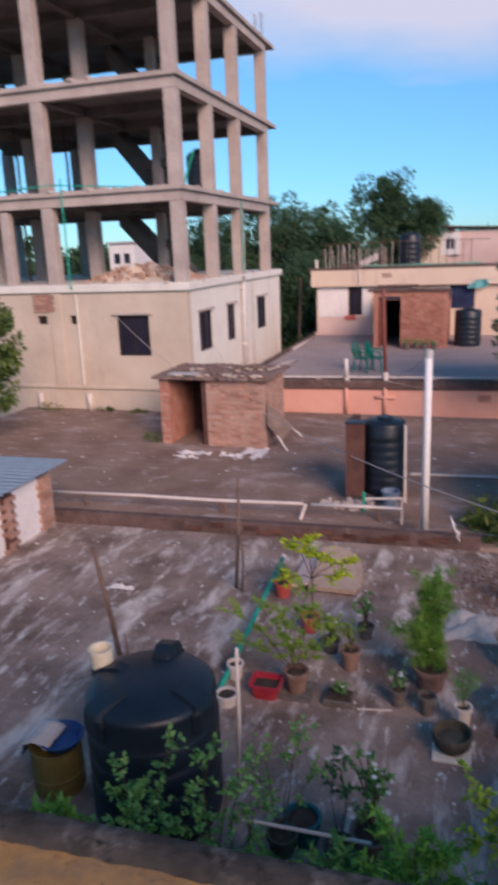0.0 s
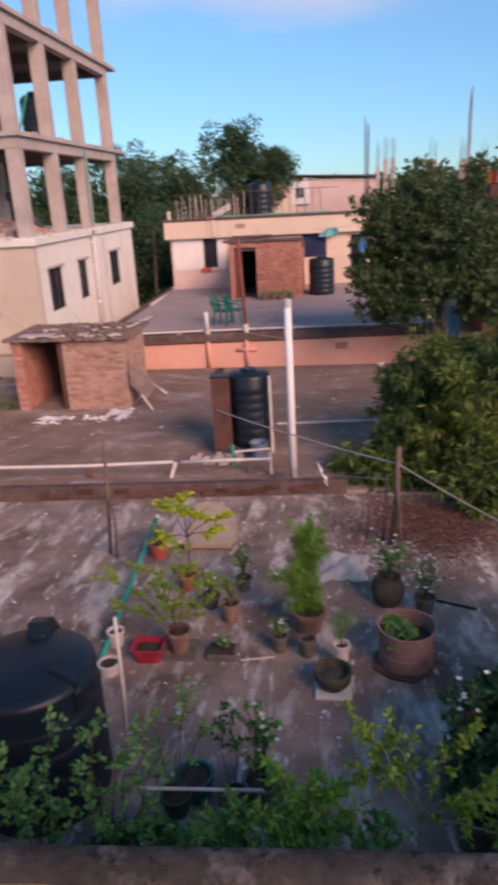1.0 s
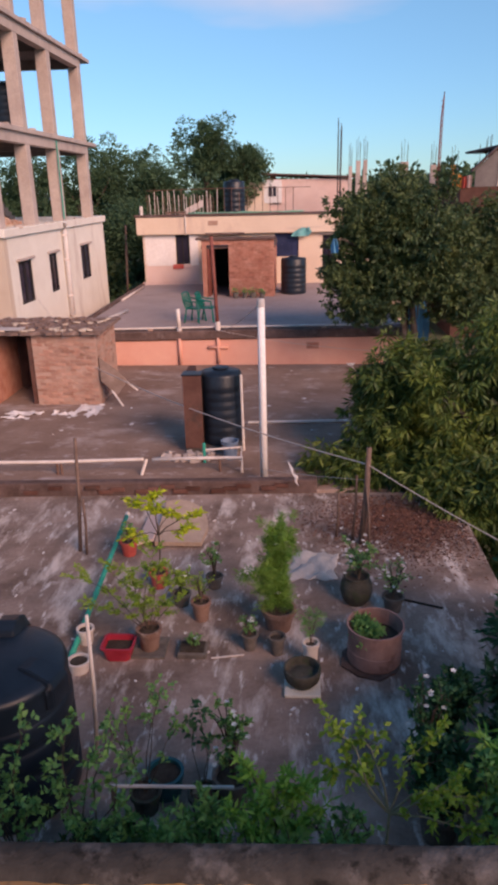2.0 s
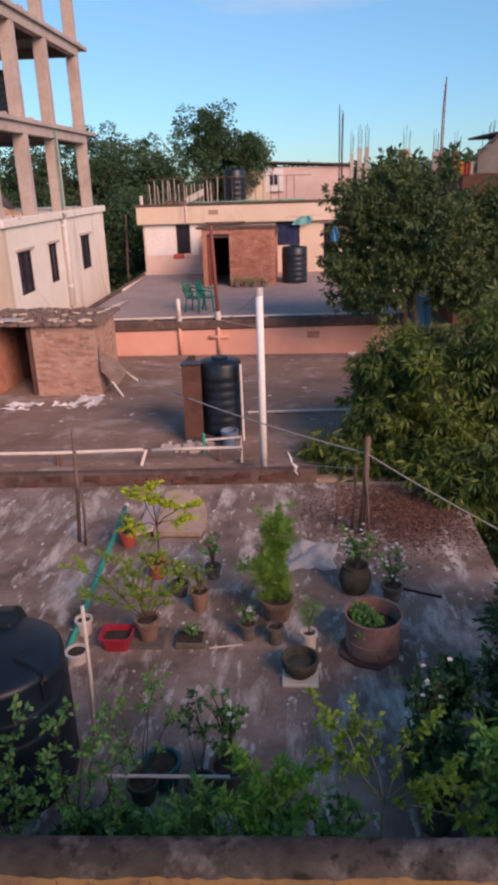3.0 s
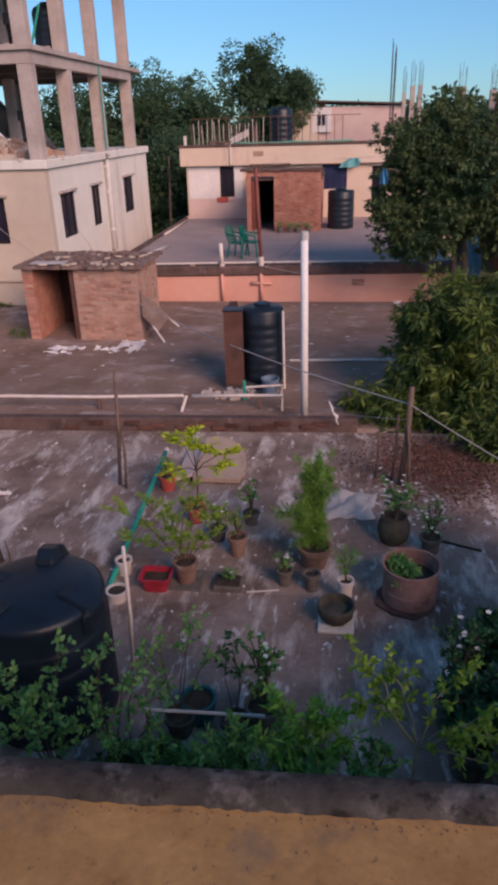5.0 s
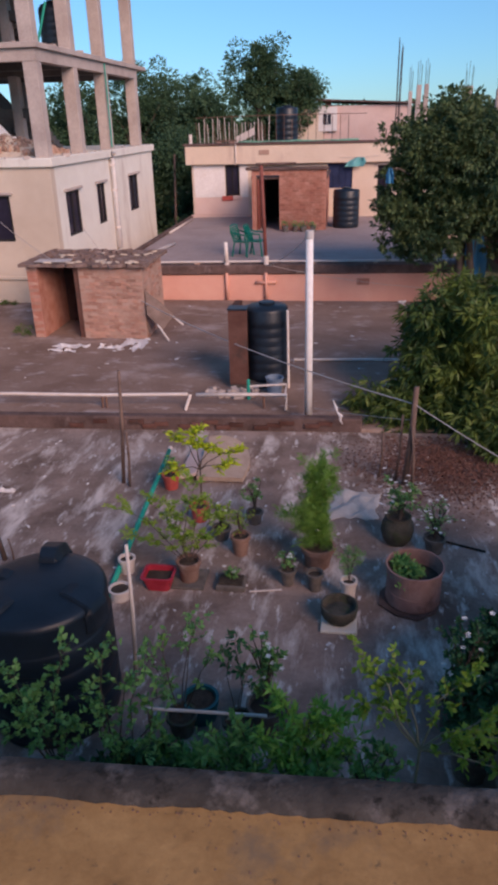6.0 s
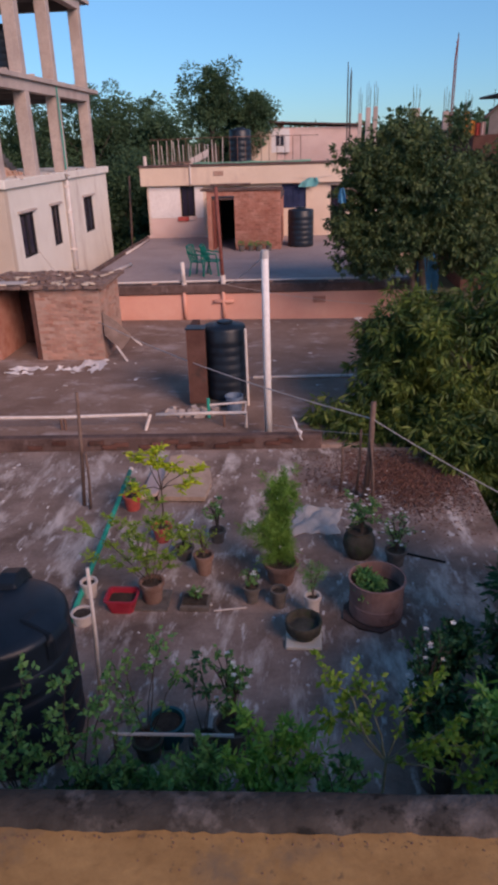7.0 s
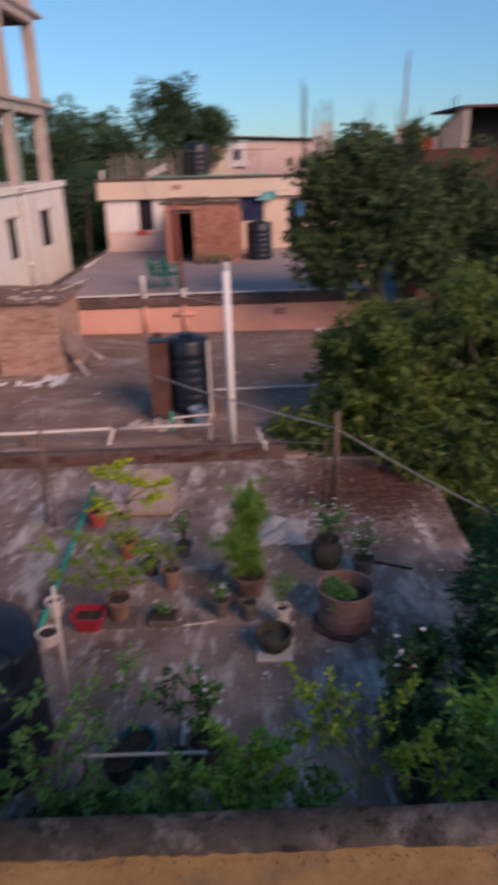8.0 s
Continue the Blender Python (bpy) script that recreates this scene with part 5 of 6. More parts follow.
for g, wide in ((95, .085), (168, .075), (238, .1), (345, .1)):
    c, q = math.cos(radians(g)), math.sin(radians(g))
    tall = .11 if g == 95 else .03
    line = [(.24, H + .07), (.27, H + .115 + tall * .4), (.36, H + .1 + tall), (.5, H + .06 + tall), (.56, H + .045 + tall * .8), (.585, H + .02), (.588, H - .15), (.55, H - .17)]
    bm = bmesh.new()
    rows = []
    for k, (rad, z) in enumerate(line):
        half = wide * (.75 + .5 * min(rad, .56) / .56)
        rows.append([bm.verts.new((NT[0] + c * rd - q * sd, NT[1] + q * rd + c * sd, zz))
                     for rd, sd, zz in ((rad - (.04 if k > 4 else 0), -half * 1.15, z - (.1 if k < 5 else 0)), (rad, -half * .8, z), (rad, half * .8, z), (rad - (.04 if k > 4 else 0), half * 1.15, z - (.1 if k < 5 else 0)))])
    for a, b in zip(rows, rows[1:]):
        for j in range(3):
            bm.faces.new((a[j], a[j + 1], b[j + 1], b[j]))
    bmesh.ops.recalc_face_normals(bm, faces=bm.faces)
    bmesh.ops.bevel(bm, geom=[e for e in bm.edges if len(e.link_faces) == 2], offset=.008, segments=2, affect="EDGES")
    part("lug", bm, TANK_BLACK, t)
t = thing("overflow_pipe", (-2.62, 5.2, 0), "upright pipe beside the tank with a cream coupling on top", "pipe")
part("pipe", tube(bmesh.new(), [(-2.52, 5.36, 0), (-2.51, 5.36, 1.22)], .1, 12), TANK_BLACK, t, smooth=True)
part("coupling", lathe(bmesh.new(), (-2.51, 5.36, 1.2), [(.095, 0), (.1, .1), (.1, .16), (.108, .165), (.108, .2), (.088, .2), (.08, .02), (0, .02)], 20), CREAM_PVC, t, "cream plastic pipe coupling")
t = thing("drum", (-2.98, 5.2, 0), "olive painted drum with a blue basin and grey cloth on top", "drum")
part("body", lathe(bmesh.new(), (-2.98, 5.2, 0), [(0, 0), (.23, 0), (.235, .02), (.23, .16), (.24, .18), (.23, .2), (.23, .44), (.24, .46), (.22, .46), (.21, .1), (0, .1)], 24), OLIVE, t)
part("basin", lathe(bmesh.new(), (-2.93, 5.22, .44), [(0, 0), (.15, .0), (.2, .08), (.21, .08), (.21, .09), (.19, .09), (.14, .02), (0, .02)], 20), BLUE_PLASTIC, t, "blue plastic basin")
bm = bmesh.new()
bmesh.ops.create_grid(bm, x_segments=10, y_segments=10, size=1.0)
for v in bm.verts:
    x, y = v.co.x, v.co.y
    v.co = Vector((-3.1 + .13 * x, 5.2 + .17 * y, .5 + .05 * (1 - x * x) + .03 * noise.noise(Vector((x * 3, y * 3, 0))) - (.1 if x < -.85 else 0)))
bmesh.ops.solidify(bm, geom=bm.faces[:], thickness=.01)
part("cloth", bm, CLOTH, t, "grey cloth draped over the rim", True)


def stake(p0, p1, r, label, mat=WOOD, name="stake"):
    t = thing(name, p0, label, "stake")
    m = Vector(p0).lerp(Vector(p1), .5) + Vector((.015, 0, 0))
    part("shaft", tube(bmesh.new(), [p0, m, p1], (r, r * .95, r * .8), 7), mat, t, smooth=True)
    return t


stake((-3.46, 7.29, 0), (-3.66, 7.25, 1.42), .032, "leaning weathered wooden stake on the roof")
stake((-3.3, 7.2, 0), (-3.32, 7.2, .35), .012, "short thin iron rod")
stake((-2.62, 9.3, 0), (-2.52, 9.3, 1.68), .028, "thin grey wooden stake standing on the roof")
stake((-2.5, 9.2, 0), (-2.47, 9.2, .85), .02, "short grey wooden stake")
stake((1.32, 9.6, 0), (1.38, 9.6, 1.44), .045, "wooden stake carrying a wire")
stake((1.2, 9.7, 0), (1.24, 9.7, 1.0), .02, "thin bamboo stick standing on the roof")
stake((1.42, 9.5, 0), (1.36, 9.55, .9), .02, "thin bamboo stick standing on the roof")
stake((.98, 9.8, 0), (1.0, 9.8, .75), .015, "thin bamboo stick standing on the roof")
stake((-1.36, 5.55, 0), (-1.33, 5.6, 1.43), .02, "pale bare stick upright among the plants", PVC)
gb = thing("bamboo_pole", (-2.0, 6.6, 0), "sea-green painted bamboo pole lying across the roof", "pole")
p0, p1 = Vector((-2.0, 6.65, .03)), Vector((-2.08, 9.9, .25))
part("shaft", tube(bmesh.new(), [p0, p0.lerp(p1, .33), p0.lerp(p1, .66), p1], .033, 8), GREEN_PAINT, gb, smooth=True)
part("tip", tube(bmesh.new(), [p1, p1 + Vector((0, .08, .005))], .036, 8), PVC, gb)
for u in (.2, .42, .63, .85):
    q = p0.lerp(p1, u)
    part("node", tube(bmesh.new(), [q - (p1 - p0).normalized() * .012, q + (p1 - p0).normalized() * .012], .038, 8), GREEN_PAINT, gb)

# the raised lid with a rounded end, leaning on a kerb
arch = thing("concrete_lid", (-1.1, 9.6, 0), "round-ended worn concrete cover tilted on the roof", "cover")
bm = bmesh.new()
out = [(-.36, 0), (.3, 0)] + [(-.2 + .55 * math.cos(radians(g)), .35 + .75 * math.sin(radians(g))) for g in range(0, 91, 10)] + [(-.36, 1.05)]
a = [bm.verts.new((-1.22 + x, 9.4 + y, .1 + .14 * y)) for x, y in out]
b = [bm.verts.new(v.co - Vector((0, -.01, .07))) for v in a]
bm.faces.new(a)
bm.faces.new(b[::-1])
for k in range(len(a)):
    bm.faces.new((a[k], b[k], b[(k + 1) % len(a)], a[(k + 1) % len(a)]))
bmesh.ops.recalc_face_normals(bm, faces=bm.faces)
part("slab", bm, LID, arch)
part("support", one_box(-1.5, -1.0, 10.0, 10.3, 0, .11, .02), MORTAR, arch)
bm = one_box(-1.86, -1.6, 9.45, 10.35, 0, .05, .01)
for v in bm.verts:
    v.co.z += .3 * (v.co.x + 1.86)
part("side_panel", bm, HOUSE_PINK, arch, "pinkish panel leaning on the cover")


def pot(x, y, r, h, mat, label, name="flower_pot", rim=.012, taper=.75, group="", soil=True):
    t = thing(name, (x, y, 0), label, "flower pot" if name == "flower_pot" else "planter", group)
    prof = [(0, 0), (r * taper, 0), (r * .97, h * .82), (r + rim, h * .83), (r + rim, h), (r * .9, h), (r * .86, h * .8), (0, h * .8)]
    part("pot", lathe(bmesh.new(), (x, y, 0), prof, 22, .006), mat, t)
    if soil:
        part("soil", lathe(bmesh.new(), (x, y, h * .8), [(r * .87, .004), (r * .5, .02), (0, .025)], 16, .02), SOIL, t)
    return t


def shrub(t, base, h, spread, stems, leaf, mat, seed, per=26, twigs=5, lean=(0, 0), flowers=0, stem_r=.012, bare=.25, up=.5):
    """Stems that fork into twigs, with leaves along the twigs, added to a plant."""
    rng = np.random.default_rng(seed)
    P, W, tips = [], [], []
    for s in range(stems):
        bm = bmesh.new()
        a = 2 * math.pi * (s + rng.uniform(-.3, .3)) / stems
        end = np.array([lean[0] + spread * .65 * math.cos(a) * rng.uniform(.4, 1), lean[1] + spread * .65 * math.sin(a) * rng.uniform(.4, 1), h * rng.uniform(.6, .95)])
        p0, p3 = np.array(base), np.array(base) + end
        p1 = p0 + end * np.array([.2, .2, .45])
        p2 = p0 + end * np.array([.6, .6, .8])
        tube(bm, [p0, p1, p2, p3], (stem_r, stem_r * .8, stem_r * .55, stem_r * .25), 5)
        path = [p0, p1, p2, p3]
        for k in range(twigs):
            u = bare + (1 - bare) * (k + rng.uniform(0, 1)) / twigs
            i = min(int(u * 3), 2)
            q = path[i] + (path[i + 1] - path[i]) * (u * 3 - i)
            d = rng.normal(size=3)
            d[2] = abs(d[2]) * up
            d /= np.linalg.norm(d)
            ln = spread * rng.uniform(.35, .7) * (1.15 - .5 * u)
            e = q + d * ln
            tube(bm, [q, (q + e) / 2 + np.array([0, 0, .02]), e], (stem_r * .4, stem_r * .3, stem_r * .15), 4)
            w = rng.uniform(.15, 1, (per, 1))
            P.append(q + (e - q) * w + rng.normal(size=(per, 3)) * leaf[0] * .15)
            W.append(d * .7 + rng.normal(size=(per, 3)) * .8 + np.array([0, 0, .2]))
            tips.append(e)
        part("stem", bm, BARK, t)
    adopt(leaf_mesh("leaves", np.concatenate(P), np.concatenate(W), leaf[0], leaf[1], .2, mat, rng), t)
    if flowers:
        bm = bmesh.new()
        for k in range(flowers):
            e = tips[rng.integers(len(tips))] + rng.normal(size=3) * .035 + np.array([0, 0, .03])
            for j in range(5):
                c, s = math.cos(j * 1.2566), math.sin(j * 1.2566)
                f = [bm.verts.new(e + v) for v in (np.zeros(3), np.array([.016 * c - .008 * s, .016 * s + .008 * c, .006]), np.array([.026 * c, .026 * s, .004]),
                                                   np.array([.016 * c + .008 * s, .016 * s - .008 * c, .006]))]
                bm.faces.new(f)
        tagged(part("flowers", bm, PETAL, t, "small white five-petalled flowers"), kind="stuff")
    return t


def sprays(t, base, tips, leaf, mat, seed, per=34, bare=.4, side=.16, twigs=6, r=.008, stem_mat=BARK, fork=None, flat=1.0):
    """Separate boughs from a base (through a fork, if given) to each tip, leafy towards their ends, with gaps between them."""
    rng = np.random.default_rng(seed)
    P, W = [], []
    foot = np.array(fork if fork else base, float)
    if fork:
        part("stem", tube(bmesh.new(), [base, (np.array(base) + foot) / 2 + rng.normal(size=3) * .01, foot], (r * 1.5, r * 1.3, r * 1.15), 6), stem_mat, t)
    for tip in tips:
        tip = np.array(tip, float)
        d = tip - foot
        ln = np.linalg.norm(d)
        path = [foot + d * u + np.array([0, 0, .12 * ln * math.sin(math.pi * u)]) + (rng.normal(size=3) * .03 * ln if 0 < u < 1 else 0) for u in (0, .3, .6, .85, 1)]
        bm = bmesh.new()
        tube(bm, path, (r, r * .8, r * .6, r * .4, r * .2), 5)
        for k in range(twigs + 1):
            u = bare + (1 - bare) * (k + rng.uniform(0, .9)) / (twigs + .5)
            x = min(u, .999) * 4
            i = int(x)
            q = path[i] + (path[i + 1] - path[i]) * (x - i)
            e = rng.normal(size=3) * np.array([1, 1, flat])
            e = .6 * d / ln + e / np.linalg.norm(e)
            e *= side * rng.uniform(.5, 1.2)
            tube(bm, [q, q + e * .5, q + e], (r * .35, r * .25, r * .12), 4)
            v = rng.uniform(.1, 1.05, (per, 1))
            P.append(q + e * v + rng.normal(size=(per, 3)) * leaf[0] * .12)
            W.append(e / side * .6 + rng.normal(size=(per, 3)) * np.array([.8, .8, .8 * flat]) + np.array([0, 0, .1]))
        part("bough", bm, stem_mat, t)
    adopt(leaf_mesh("leaves", np.concatenate(P), np.concatenate(W), leaf[0], leaf[1], .2, mat, rng), t)
    return t


# pots by rows
t = pot(-1.19, 7.1, .13, .25, TERRACOTTA, "pale terracotta pot with a spreading yellow-green bush")
part("tray", one_box(-1.38, -1.0, 6.92, 7.3, 0, .03, .008), CLAY_GREY, t)
for p in t.children:
    if p.name.startswith(("pot", "soil")):
        p.location.z = .03
sprays(t, (-1.19, 7.1, .22), ((-1.95, 7.25, .78), (-1.72, 7.0, .62), (-1.6, 7.45, .85), (-1.4, 7.2, .9), (-1.05, 7.3, .95), (-.9, 7.3, .82), (-.85, 7.1, .6), (-1.15, 7.4, 1.1), (-1.25, 7.0, .7)),
       (.05, .015), LEAF_LIME, 201, 34, .25, .15, 10, .006, flat=.35)
bk = thing("basket", (-1.5, 6.95, 0), "crimson plastic basket filled with soil", "basket")
bm = bmesh.new()
lv = [(.13, .105, 0), (.165, .135, .16), (.18, .15, .16), (.18, .15, .175), (.155, .125, .175), (.14, .115, .1)]
rings = []
for a, b, z in lv:
    ring = []
    for sx, sy in ((-1, -1), (1, -1), (1, 1), (-1, 1)):
        for k in range(4):
            an = math.atan2(sy, sx) + radians(-45 + 30 * k)
            ring.append(bm.verts.new((-1.5 + sx * (a - .05) + .05 * math.cos(an), 6.98 + sy * (b - .05) + .05 * math.sin(an), z)))
    rings.append(ring)
for r0, r1 in zip(rings, rings[1:]):
    for k in range(16):
        bm.faces.new((r0[k], r0[(k + 1) % 16], r1[(k + 1) % 16], r1[k]))
bm.faces.new(rings[0][::-1])
part("body", bm, CRIMSON_PLASTIC, bk)
part("soil", one_box(-1.64, -1.36, 6.87, 7.09, .09, .12), SOIL, bk)
t = pot(-1.93, 7.2, .088, .19, PVC, "white plastic pot with a handle", taper=.85)
t = pot(-1.87, 6.72, .11, .13, PVC, "shallow white plastic pot", taper=.9)
t = pot(-1.33, 8.4, .115, .22, RED_PLASTIC, "faded red plastic pot")
sprays(t, (-1.33, 8.4, .18), ((-1.5, 8.25, 1.22), (-1.3, 8.2, 1.16), (-1.1, 8.25, 1.1), (-.85, 8.2, 1.08), (-1.35, 8.45, 1.2), (-1.0, 8.4, .8), (-1.6, 8.4, .7)),
       (.085, .034), LEAF_YELLOW, 202, 15, .62, .13, 5, .008, fork=(-1.28, 8.35, .75), flat=.3)
t = pot(-1.9, 9.22, .12, .22, RED_PLASTIC, "red plastic pot with a small plant")
shrub(t, (-1.9, 9.22, .18), .32, .16, 3, (.05, .022), LEAF_BUSH, 203, 14, 4)
t = pot(-.7, 7.7, .11, .25, TERRACOTTA, "tall terracotta pot with bare twigs")
shrub(t, (-.7, 7.7, .2), .45, .22, 4, (.05, .02), LEAF_LIME, 204, 8, 4)
t = pot(-.62, 8.4, .1, .17, CLAY_GREY, "dark cement pot with a thin shrub")
shrub(t, (-.62, 8.4, .14), .62, .25, 4, (.045, .022), LEAF_BUSH, 205, 14, 4, flowers=4)
t = pot(-.98, 8.0, .11, .16, CLAY_GREY, "dark cement pot with yellowish leaves")
shrub(t, (-.98, 8.0, .13), .4, .22, 4, (.05, .025), LEAF_LIME, 206, 14, 4, flowers=3)
tr = thing("tray", (-.71, 7.05, 0), "square dark planting tray with a seedling", "tray")
part("box", one_box(-.87, -.55, 6.93, 7.17, 0, .07, .01), CLAY_GREY, tr)
part("soil", one_box(-.84, -.58, 6.96, 7.14, .071, .09), SOIL, tr)
shrub(tr, (-.7, 7.05, .08), .16, .12, 4, (.05, .025), LEAF_BUSH, 207, 8, 3, flowers=3)
t = pot(.21, 7.55, .19, .27, TERRACOTTA, "large clay pot with a tall feathery bright green plant", taper=.7)
shrub(t, (.21, 7.55, .22), 1.15, .27, 20, (.085, .006), LEAF_FEATHER, 208, 46, 10, (0.0, .08), flowers=8, stem_r=.004, bare=.05, up=1.8)
shrub(t, (.18, 7.55, .22), .6, .36, 16, (.085, .006), LEAF_FEATHER, 209, 46, 8, (-.14, 0), stem_r=.004, bare=.05, up=1.2)
t = pot(-.1, 7.15, .085, .2, CLAY_GREY, "small dark pot with a white-flowered seedling")
shrub(t, (-.1, 7.15, .16), .26, .13, 3, (.045, .018), LEAF_BUSH, 210, 12, 4, flowers=4)
t = pot(.2, 7.08, .085, .22, CLAY_GREY, "small dark brick-shaped pot")
t = pot(.56, 6.9, .08, .28, PVC, "white plastic pot with a thin feathery plant", taper=.85)
shrub(t, (.56, 6.9, .23), .42, .2, 6, (.05, .006), LEAF_BUSH, 211, 22, 5, (.02, .1), stem_r=.004)
bw = thing("bowl", (.47, 6.62, 0), "round mossy cement bowl on a square slab", "bowl")
part("slab", one_box(.29, .65, 6.36, 6.72, 0, .04, .008), RENDER_PALE, bw)
part("body", lathe(bmesh.new(), (.47, 6.55, .041), [(0, 0), (.12, 0), (.175, .07), (.19, .16), (.185, .19), (.168, .19), (.155, .11), (0, .1)], 28, .012), MOSS_POT, bw)
part("moss", lathe(bmesh.new(), (.47, 6.55, .145), [(.15, 0), (.08, .02), (0, .028)], 16, .05), MOSS_POT, bw, "moss over the soil")
dr = thing("half_drum", (1.23, 7.0, 0), "cut-down pinkish painted drum planted with green leaves", "planter")
part("stand", lathe(bmesh.new(), (1.2, 6.98, 0), [(0, 0), (.33, 0), (.33, .025), (0, .03)], 9, .05), BLACKENED, dr, "dark board under the drum")
part("body", lathe(bmesh.new(), (1.23, 6.99, .031), [(0, 0), (.275, 0), (.282, .02), (.278, .14), (.286, .155), (.278, .17), (.285, .4), (.3, .41), (.3, .43), (.282, .43), (.27, .26), (0, .26)], 34, .006), DRUM_PINK, dr)
part("soil", lathe(bmesh.new(), (1.23, 6.99, .29), [(.268, .004), (.1, .02), (0, .02)], 16), SOIL, dr)
rng = np.random.default_rng(212)
q, w, _ = clump_points(rng, (1.12, 7.02, .38), (.14, .2, .06), 34, 18, .06)
adopt(leaf_mesh("leaves", q, w, .05, .034, .2, LEAF_BUSH, rng), dr)
t = thing("flower_pot", (1.13, 8.12, 0), "rounded dark clay pot with a white-flowered shrub", "flower pot")
part("pot", lathe(bmesh.new(), (1.13, 8.12, 0), [(0, 0), (.12, 0), (.17, .07), (.195, .17), (.185, .27), (.15, .33), (.145, .345), (.16, .36), (.15, .37), (.125, .35), (.12, .31), (0, .31)], 26, .01), MOSS_POT, t, smooth=True)
part("soil", lathe(bmesh.new(), (1.13, 8.12, .311), [(.118, .004), (0, .015)], 14), SOIL, t)
shrub(t, (1.15, 8.1, .3), .55, .3, 6, (.05, .022), LEAF_BUSH, 213, 18, 5, flowers=22)
t = pot(1.55, 7.95, .12, .2, CLAY_GREY, "dark pot with a thin white-flowered shrub")
shrub(t, (1.55, 7.95, .17), .5, .32, 6, (.045, .018), LEAF_BUSH, 214, 12, 5, flowers=22)
st = thing("iron_bar", (1.9, 8.05, 0), "dark iron bar lying on the roof", "bar")
part("bar", tube(bmesh.new(), [(1.6, 8.2, .014), (2.14, 7.98, .014)], .013, 6), DARK, st)
st = thing("stick", (-.35, 7.0, 0), "thin pale stick on the roof", "stick")
part("bar", tube(bmesh.new(), [(-.5, 6.95, .012), (-.15, 7.02, .012)], .01, 5), PVC, st)
sk = thing("cement_sack", (.64, 8.95, 0), "crumpled grey-white cement sack lying on the roof", "sack")
bm = bmesh.new()
bmesh.ops.create_grid(bm, x_segments=34, y_segments=26, size=1.0)
for v in bm.verts:
    u, q = v.co.x, v.co.y
    fold = abs(noise.noise(Vector((u * 1.1, q * 1.4, 3.1)))) + .22 * abs(noise.noise(Vector((u * 3.5, q * 3.0, 8.2))))
    edge = max(0, 1 - max(abs(u), abs(q)) ** 4)
    wob = 1 + .3 * noise.noise(Vector((u * 2, q * 2, 5)))
    v.co = Vector((.63 + .31 * u * wob + .06 * q, 8.95 + .36 * q * wob, .008 + edge * .13 * fold))
bmesh.ops.solidify(bm, geom=bm.faces[:], thickness=.004)
part("sheet", bm, SACK, sk, smooth=True)
torn_sheet(-4.3, 8.9, .22, .05, 50, "strip of white sacking on the roof")
rag = thing("rag", (.42, 11.2, .2), "white rag caught on the step", "rag")
part("cloth", tube(bmesh.new(), [(.28, 11.3, .56), (.33, 11.24, .47), (.35, 11.2, .4), (.41, 11.2, .34), (.4, 11.2, .27), (.44, 11.2, .2)], (.008, .022, .014, .034, .018, .006), 6), PAPER, rag)

# fallen leaves in the corner
P = np.stack([rng.normal(1.95, .6, 14000), rng.normal(10.25, .55, 14000), rng.uniform(.004, .018, 14000)], 1)
P = P[(P[:, 0] < 2.93) & (P[:, 1] < 11.25)]
W = rng.normal(size=P.shape) * np.array([1, 1, .12])
lit = thing("fallen_leaves", (2, 10.2, 0), "drift of dry brown fallen leaves on the roof", "leaves", kind="stuff")
adopt(leaf_mesh("leaves", P, W, .048, .016, .1, LITTER, rng), lit)

# ---- the plants below the parapet ----
def potted(x, y, h, spread, stems, leaf, mat, seed, label, per=12, twigs=11, lean=(0, 0), flowers=0, bare=.08, up=.9, stem_r=.012):
    t = pot(x, y, .16, .3, CLAY_GREY, label)
    return shrub(t, (x, y, .24), h, spread, stems, leaf, mat, seed, per, twigs, lean, flowers, stem_r, bare, up)


potted(-2.45, 4.3, .22, .4, 6, (.13, .05), LEAF_FERN, 303, "low broad-leaved green plant")
potted(-.1, 5.1, .75, .3, 6, (.045, .028), LEAF_BUSH, 306, "white-flowered shrub in a pot", 20, 5, flowers=16)
def spray_pot(x, y, tips, leaf, mat, seed, label, per=16, bare=.4, side=.16, twigs=6, r=.008, stem_mat=BARK, fork=None):
    return sprays(pot(x, y, .12, .2, MOSS_POT, label), (x, y, .16), tips, leaf, mat, seed, per, bare, side, twigs, r, stem_mat, fork)


spray_pot(-1.55, 4.3, ((-1.82, 4.3, 1.2), (-1.62, 4.2, 1.08), (-1.44, 4.35, 1.36), (-1.75, 4.15, .85), (-1.5, 4.1, .95), (-1.3, 4.2, 1.0), (-1.6, 4.45, .8), (-1.4, 4.05, .7), (-1.85, 4.35, .95)),
          (.052, .036), LEAF_BUSH, 301, "open green guava shrub in a pot below the parapet", 12, .35, .15, 7)
spray_pot(-1.1, 4.35, ((-1.18, 4.3, 1.42), (-1.0, 4.3, 1.15), (-.82, 4.4, 1.3), (-.7, 4.3, 1.1), (-1.2, 4.15, .95), (-.95, 4.1, .85), (-1.3, 4.4, 1.05), (-.8, 4.2, .75), (-1.1, 4.1, .65)),
          (.05, .034), LEAF_BUSH, 302, "green shrub in a pot below the parapet", 12, .35, .15, 7)
spray_pot(-.8, 5.0, ((-.95, 5.0, .95), (-.6, 4.9, 1.25), (-.72, 5.1, 1.05), (-1.1, 5.1, .8), (-.5, 5.0, .85), (-.85, 4.85, .7)),
          (.05, .03), LEAF_BUSH, 304, "thin open green shrub in a pot", 8, .4, .12, 6, .006)
